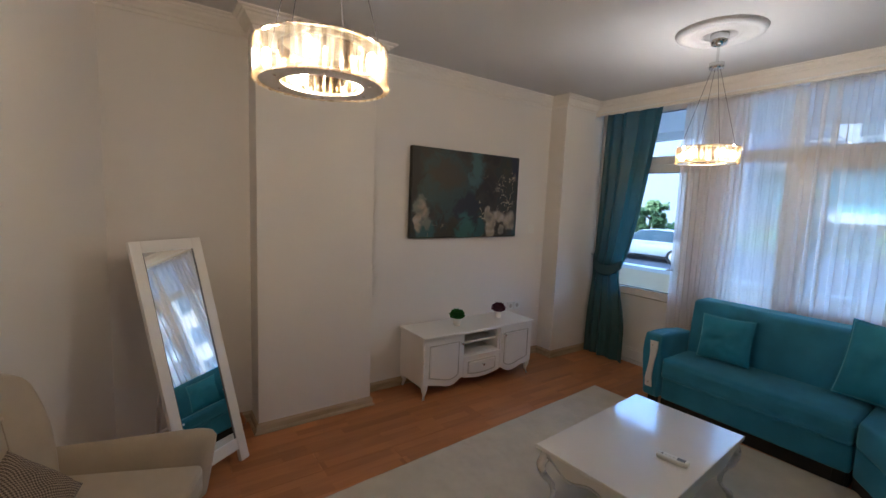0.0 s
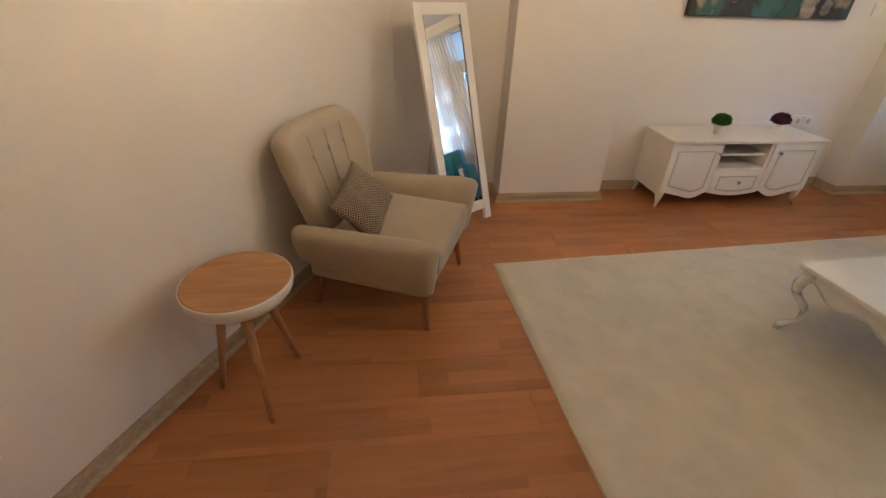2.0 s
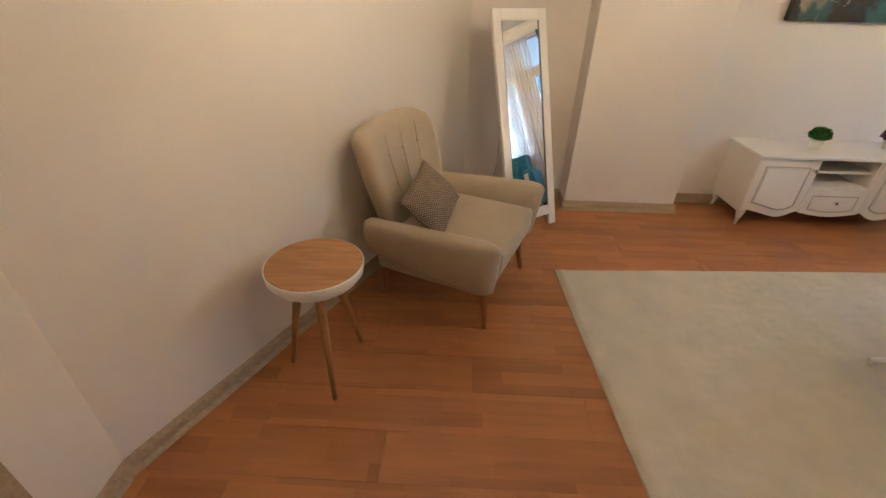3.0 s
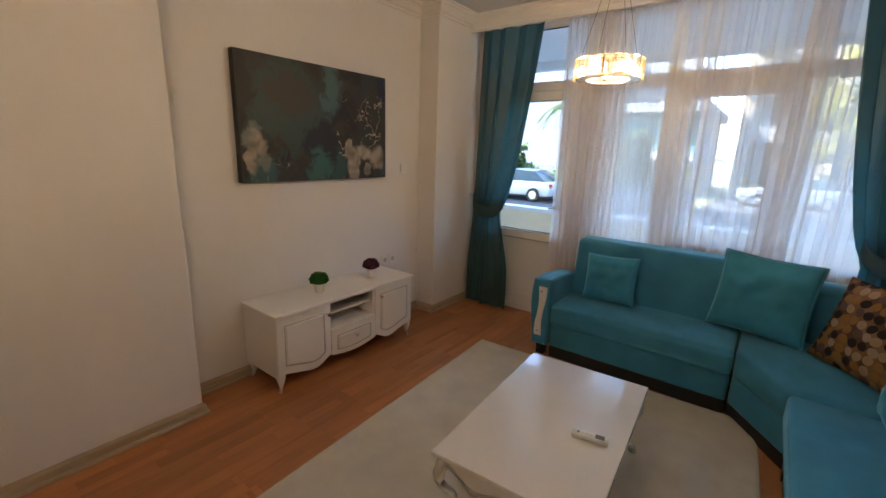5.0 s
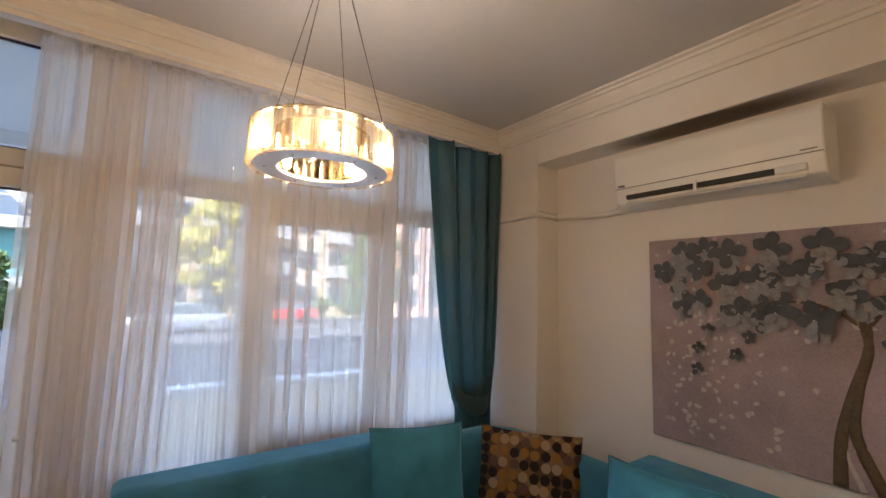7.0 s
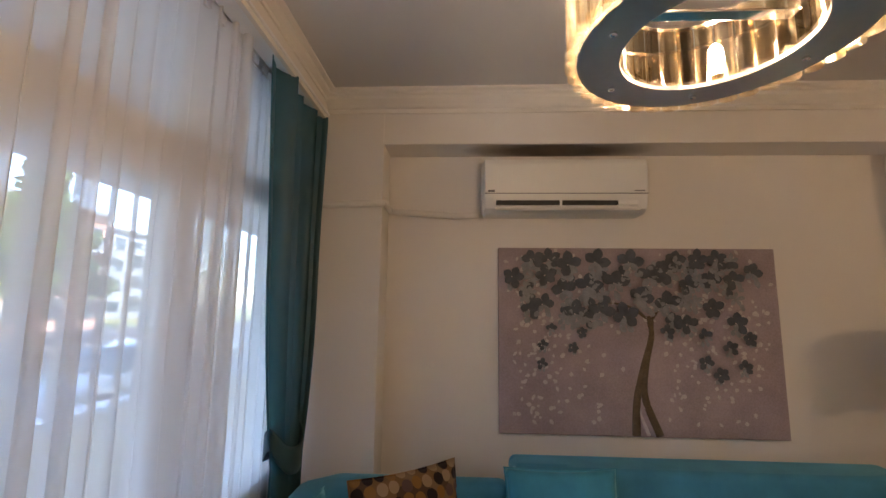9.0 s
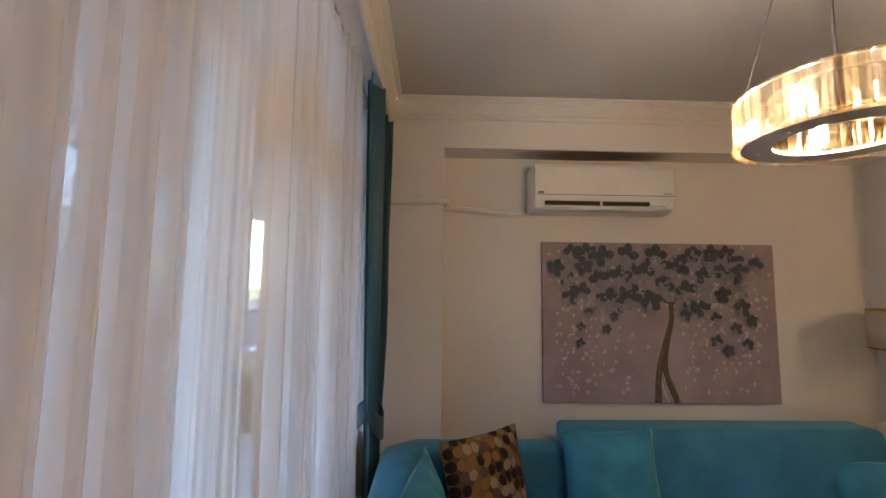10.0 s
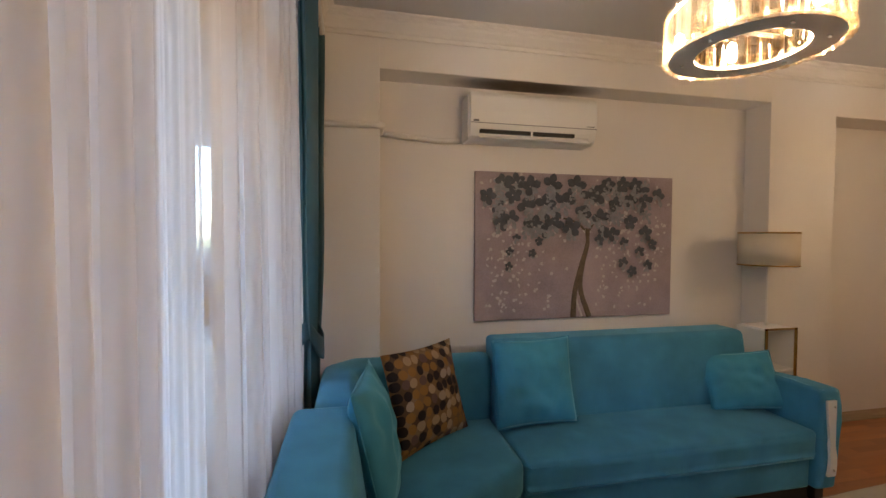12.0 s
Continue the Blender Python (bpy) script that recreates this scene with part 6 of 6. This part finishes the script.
def leaf_part(name, data, mat, parent, label=""):
    me = bpy.data.meshes.new(name)
    me.from_pydata([tuple(v) for v in data[0]], [], data[1])
    me.materials.append(mat)
    ob = new(name, me)
    if parent is not None:
        ob.parent = parent
    return tagged(ob, label)


def tree(x, y, h, spread, mat, seed, label, conic=False):
    rnd = random.Random(seed)
    t = thing("tree", pose(x, y, GZ + 0.0), label, "tree")
    part("trunk", tube([(0, 0, -0.05), (0.05, 0.05, h * 0.3), (-0.05, 0.1, h * 0.6), (0, 0, h * 0.85)], [h * 0.028, h * 0.022, h * 0.014, 0.03], 10), BARK, t, "", True)
    cl = []
    for k in range(70):
        q = rnd.uniform(0.28, 1.0)
        a = rnd.uniform(0, 6.28)
        reach = spread * ((1.05 - q) * 1.3 if conic else math.sin(math.pi * (0.15 + 0.8 * (q - 0.28) / 0.72)) ** 0.6) * rnd.uniform(0.3, 1.0)
        c = (reach * math.cos(a), reach * math.sin(a), h * q)
        cl.append((c, spread * rnd.uniform(0.12, 0.26)))
        if k % 7 == 0:
            part("limb", tube([(0, 0, h * q * 0.75), (c[0] * 0.5, c[1] * 0.5, h * q * 0.9), c], [0.06, 0.04, 0.015], 6), BARK, t, "", True)
    leaf_part("crown", leaf_cloud(cl, 9000, 0.07 + 0.010 * h, rnd), mat, t)
    return t


def hedge(x0, x1, y0, y1, top, seed):
    rnd = random.Random(seed)
    cl = [((rnd.uniform(x0, x1), rnd.uniform(y0, y1), rnd.uniform(GZ + 0.3, top - 0.3)), 0.45) for k in range(150)]
    ob = leaf_part("hedge", leaf_cloud(cl, 14000, 0.10, rnd), HEDGE, None)
    return tagged(ob, "dense green hedge behind a low garden wall", "hedge", "", "stuff")


hedge(22.0, 23.2, 3.6, 30, 0.95, 3)
hedge(36.4, 37.6, -30, 3.0, 1.1, 8)
tree(22.0, 6.05, 3.3, 0.95, LEAF, 4, "dark green garden tree behind the hedge")
tree(36.2, -2.5, 8.5, 3.0, LEAF_YELLOW, 5, "yellow-green street tree before the cream block")
tree(30.0, -12.0, 6.5, 2.8, LEAF, 6, "green garden tree behind the hedge")
tree(25.5, -18.0, 10.0, 3.4, LEAF, 7, "tall loose conifer beside the street", True)
tree(24.5, 36.0, 6.0, 2.2, LEAF, 9, "green garden tree before the white house")


def building(name, x, y0, y1, storeys, depth, wall_mat, pane_mat, cols, label, storey_h=3.1, balconies=True):
    t = thing(name, pose(x, 0, GZ), label, "building")
    H = storeys * storey_h + 0.6
    part("wall", box(0, depth, y0, y1, 0, H), wall_mat, t)
    part("roof", box(-0.3, depth + 0.3, y0 - 0.3, y1 + 0.3, H, H + 0.35), FACADE_WHITE, t)
    step = (y1 - y0) / cols
    wm = mesh_of("window", box(-0.05, 0.02, -step * 0.30, step * 0.30, 0.0, 1.7), FACADE_WHITE)
    pm = mesh_of("pane", box(-0.065, -0.052, -step * 0.26, step * 0.26, 0.08, 1.62), pane_mat)
    bm1 = mesh_of("balcony", box(-1.1, 0.0, -step * 0.40, step * 0.40, -0.12, 0.0), FACADE_WHITE)
    bm2 = mesh_of("balustrade", box(-1.1, -1.02, -step * 0.40, step * 0.40, 0.0, 0.95), FACADE_WHITE)
    for s in range(storeys):
        for c in range(cols):
            yc, zc = y0 + (c + 0.5) * step, 0.95 + s * storey_h
            w = new("window", wm)
            w.parent, w.location = t, (0, yc, zc)
            p = new("pane", pm)
            p.parent = w
            if balconies and s > 0 and c % 2 == 0:
                bl = new("balcony", bm1)
                bl.parent, bl.location = t, (0, yc, zc - 0.55)
                bs = new("balustrade", bm2)
                bs.parent = bl
    return t


def modern_house(x, y0, y1, label):
    """Two low storeys: a shaded ground floor, a band of wide windows under a deep flat roof, a set-back top floor."""
    t = thing("house", pose(x, 0, GZ), label, "house")
    up = -GZ
    part("wall", box(0.5, 10, y0, y1, 0, up + 1.30), FACADE, t, "cream ground floor wall")
    part("wall", box(0, 10, y0, y1, up + 1.43, up + 1.80), FACADE_WHITE, t)
    part("wall", box(0.25, 10, y0, y1, up + 1.80, up + 3.92), FACADE_WHITE, t)
    part("terrace", box(-0.9, 10, y0 - 0.4, y1 + 0.4, up + 1.28, up + 1.43), FACADE_WHITE, t)
    part("roof", box(-0.7, 10, y0 - 0.4, y1 + 0.4, up + 3.92, up + 4.45, 0.03), FACADE_WHITE, t)
    top = part("top_floor", box(2.2, 10, y0 + 1, y1 - 1, up + 4.45, up + 7.2), FACADE_WHITE, t)
    n = int((y1 - y0) / 2.25)
    step = (y1 - y0) / n
    for k in range(n):
        ya = y0 + k * step
        w = part("window", box(-0.02, 0.24, ya + 0.03, ya + 0.14, up + 1.80, up + 3.92), FACADE_WHITE, t)
        part("pane", box(0.12, 0.15, ya + 0.14, ya + step + 0.03, up + 1.82, up + 3.90), AQUA_PANE, w, "aqua window pane")
        part("pane", box(2.16, 2.195, ya + 1.3, ya + 2.1, up + 5.2, up + 6.6), DARK_PANE, top)
        if k % 2 == 0:
            part("ground_window", box(0.44, 0.495, ya + 0.5, ya + 1.7, up - 0.2, up + 0.9), DARK_PANE, t)
    rail_ = part("terrace_rail", box(-0.86, -0.82, y0, y1, up + 5.30, up + 5.36), FACADE_WHITE, t)
    for k in range(2 * n):
        part("baluster", box(-0.855, -0.825, y0 + k * step / 2, y0 + k * step / 2 + 0.05, up + 4.44, up + 5.31), FACADE_WHITE, rail_)
    return t


modern_house(29.0, 4.6, 10.2, "modern white house with wide aqua windows across the street")
# The wing's shaded look comes from its wall colour, not from the sun.
wing = thing("house", pose(27.4, 13.5, GZ), "plain white house wing tinted as if in shade, with one narrow window", "house")
part("wall", box(0, 10, -3.3, 3.5, 0, 9.2, 0.02), SHADE_TINT_WALL, wing)
part("roof", box(-0.25, 10.2, -3.45, 3.7, 9.2, 9.5, 0.02), FACADE_WHITE, wing)
part("plinth", box(-0.08, 0, -3.3, 3.5, 0, 1.1, 0.01), PAVING, wing)
wn_ = part("window", box(-0.04, 0.02, -2.3, -1.6, 2.0, 6.4, 0.01), FACADE_WHITE, wing)
part("pane", box(-0.055, -0.042, -2.22, -1.68, 2.08, 6.32), DARK_PANE, wn_)


def palm(x, y, h, seed, label):
    """A thin ringed trunk with a head of arching fronds, each a rib with many narrow leaflets."""
    rnd = random.Random(seed)
    t = thing("palm_tree", pose(x, y, GZ), label, "palm tree")
    part("trunk", tube([(0.05 * math.sin(k * 0.4), 0, h * k / 16 - 0.02) for k in range(17)], [0.15 + 0.018 * (k % 2) - 0.003 * k for k in range(17)], 10), BARK, t, "", True)
    for k in range(16):
        a, rise = 2 * math.pi * k / 16 + rnd.uniform(-0.1, 0.1), rnd.uniform(-0.1, 0.9)
        verts, faces = [], []
        for j in range(26):
            q = j / 25
            c = Vector((1.5 * q, 0, rise * q - 1.3 * q * q))
            for sgn in (-1, 1):
                i = len(verts)
                ln_ = 0.42 * math.sin(math.pi * (0.12 + 0.83 * q))
                verts += [c, c + Vector((0.05, 0, 0)), c + Vector((0.16, sgn * ln_, -0.20))]
                faces.append((i, i + 1, i + 2))
        r = Matrix.Translation((0, 0, h)) @ Matrix.Rotation(a, 4, "Z")
        leaf_part("frond", ([r @ v for v in verts], faces), LEAF, t)
    return t


palm(25.6, 11.1, 4.9, 3, "slender palm tree before the plain house wing")
tree(22.0, 12.3, 2.7, 1.0, LEAF, 12, "small green garden tree behind the low wall")
tree(24.0, 18.2, 5.2, 1.8, LEAF_YELLOW, 14, "yellow-green garden tree beside the plain house wing")
building("apartment_building", 40.0, -14.0, 3.5, 8, 14, FACADE, DARK_PANE, 7, "tall sunlit cream apartment block with balconies")
building("apartment_building", 36.0, -34.0, -17.0, 3, 12, FACADE_PINK, DARK_PANE, 6, "low rose-coloured apartment block")
building("apartment_building", 55.0, -75.0, -50.0, 4, 14, FACADE_WHITE, DARK_PANE, 8, "distant white apartment block")
building("apartment_building", 46.0, 26.0, 46.0, 5, 14, FACADE, DARK_PANE, 7, "cream apartment block behind the white house")


def car(x, y, heading, paint, label):
    """A parked hatchback; length along its own x."""
    t = thing("car", pose(x, y, GZ, 0, 0, heading), label, "car", "parked cars")
    def shell(outline, half, inset, mat, nm):
        bm = bmesh.new()
        a = [bm.verts.new((px, -half + inset * (1 if pz > 0.95 else 0), pz)) for px, pz in outline]
        c = [bm.verts.new((px, half - inset * (1 if pz > 0.95 else 0), pz)) for px, pz in outline]
        bm.faces.new(a)
        bm.faces.new(c[::-1])
        for k in range(len(a)):
            bm.faces.new((a[k], a[(k + 1) % len(a)], c[(k + 1) % len(a)], c[k]))
        bmesh.ops.recalc_face_normals(bm, faces=bm.faces)
        bmesh.ops.bevel(bm, geom=bm.edges[:], offset=0.05, segments=3, profile=0.5, affect="EDGES", clamp_overlap=True)
        return part(nm, bm, mat, t, "", True)
    shell([(-2.05, 0.28), (2.05, 0.28), (2.1, 0.55), (2.0, 0.75), (1.1, 0.92), (-1.95, 0.94), (-2.1, 0.6)], 0.87, 0.0, paint, "body")
    shell([(1.15, 0.90), (0.45, 1.38), (-0.2, 1.46), (-1.2, 1.42), (-1.85, 0.92)], 0.80, 0.14, DARK_PANE, "glasshouse")
    shell([(0.42, 1.385), (-0.2, 1.475), (-1.25, 1.43), (-1.20, 1.36), (-0.2, 1.40)], 0.665, 0.0, paint, "roof")
    for wx in (-1.3, 1.3):
        for wy in (-0.84, 0.84):
            tyre = part("wheel", moved(lathe([(0.19, -0.10), (0.31, -0.10), (0.32, 0.0), (0.31, 0.10), (0.19, 0.10)], 24, closed=True), pose(wx, wy, 0.32, 90, 0, 0)), RUBBER, t, "", True)
            part("rim", moved(lathe([(0.19, -0.085), (0.06, -0.05), (0.06, 0.05), (0.19, 0.085)], 20), pose(wx, wy, 0.32, 90, 0, 0)), SILVER, tyre)
    for s in (-1, 1):
        part("headlight", box(2.0, 2.08, s * 0.62 - 0.14, s * 0.62 + 0.14, 0.60, 0.72, 0.02), PLASTIC, t)
        part("tail_light", box(-2.09, -2.0, s * 0.66 - 0.12, s * 0.66 + 0.12, 0.66, 0.84, 0.02), CAR_RED, t)
    return t


car(20.0, 10.9, 90, CAR_WHITE, "white hatchback parked along the far kerb")
car(27.5, 0.2, 95, CAR_GREY, "silver-blue hatchback parked on the asphalt ground")
car(32.5, -6.4, 80, CAR_RED, "red hatchback parked before the far hedge")
car(13.0, -12.0, 85, CAR_WHITE, "white hatchback parked on the street")
car(11.2, -7.0, 88, CAR_GREY, "silver-blue hatchback parked near the footway")
car(18.0, -20.0, 60, CAR_WHITE, "white hatchback parked down the street")

lt = thing("street_lamp", pose(8.7, 4.0, GZ + 0.10), "short dark garden lantern on a post by the footway", "street lamp")
part("post", tube([(0, 0, 0), (0, 0, 0.82)], 0.028, 10), IRON, lt)
part("base", lathe([(0.09, 0), (0.09, 0.05), (0.045, 0.16), (0.03, 0.25)], 14), IRON, lt)
part("lantern", lathe([(0.045, 0.80), (0.080, 0.97), (0.080, 0.99)], 6), LANTERN_GLASS, lt, "amber glass lantern")
part("cap", lathe([(0.100, 0.99), (0.06, 1.05), (0.015, 1.08), (0.015, 1.12), (0.0, 1.14)], 6), IRON, lt)


# ---- floor planks ----
PL, PW = 1.20, 0.192
bm = box(0, PL - 0.0006, 0, PW - 0.0005, -0.0115, 0.0, 0.0004, 1)
plank_mesh = mesh_of("floor_plank", bm, FLOOR)
row = 0
y = -0.42
while y < 3.46:
    x = -1.1 - PL * ((row * 0.37) % 1.0)
    while x < WX:
        ob = new("floor_plank", plank_mesh)
        ob.parent = floor
        ob.location = (x, y, 0)
        if x + PL > WX + 0.02:
            ob.scale.x = (WX + 0.02 - x) / PL
        x += PL
    y += PW
    row += 1
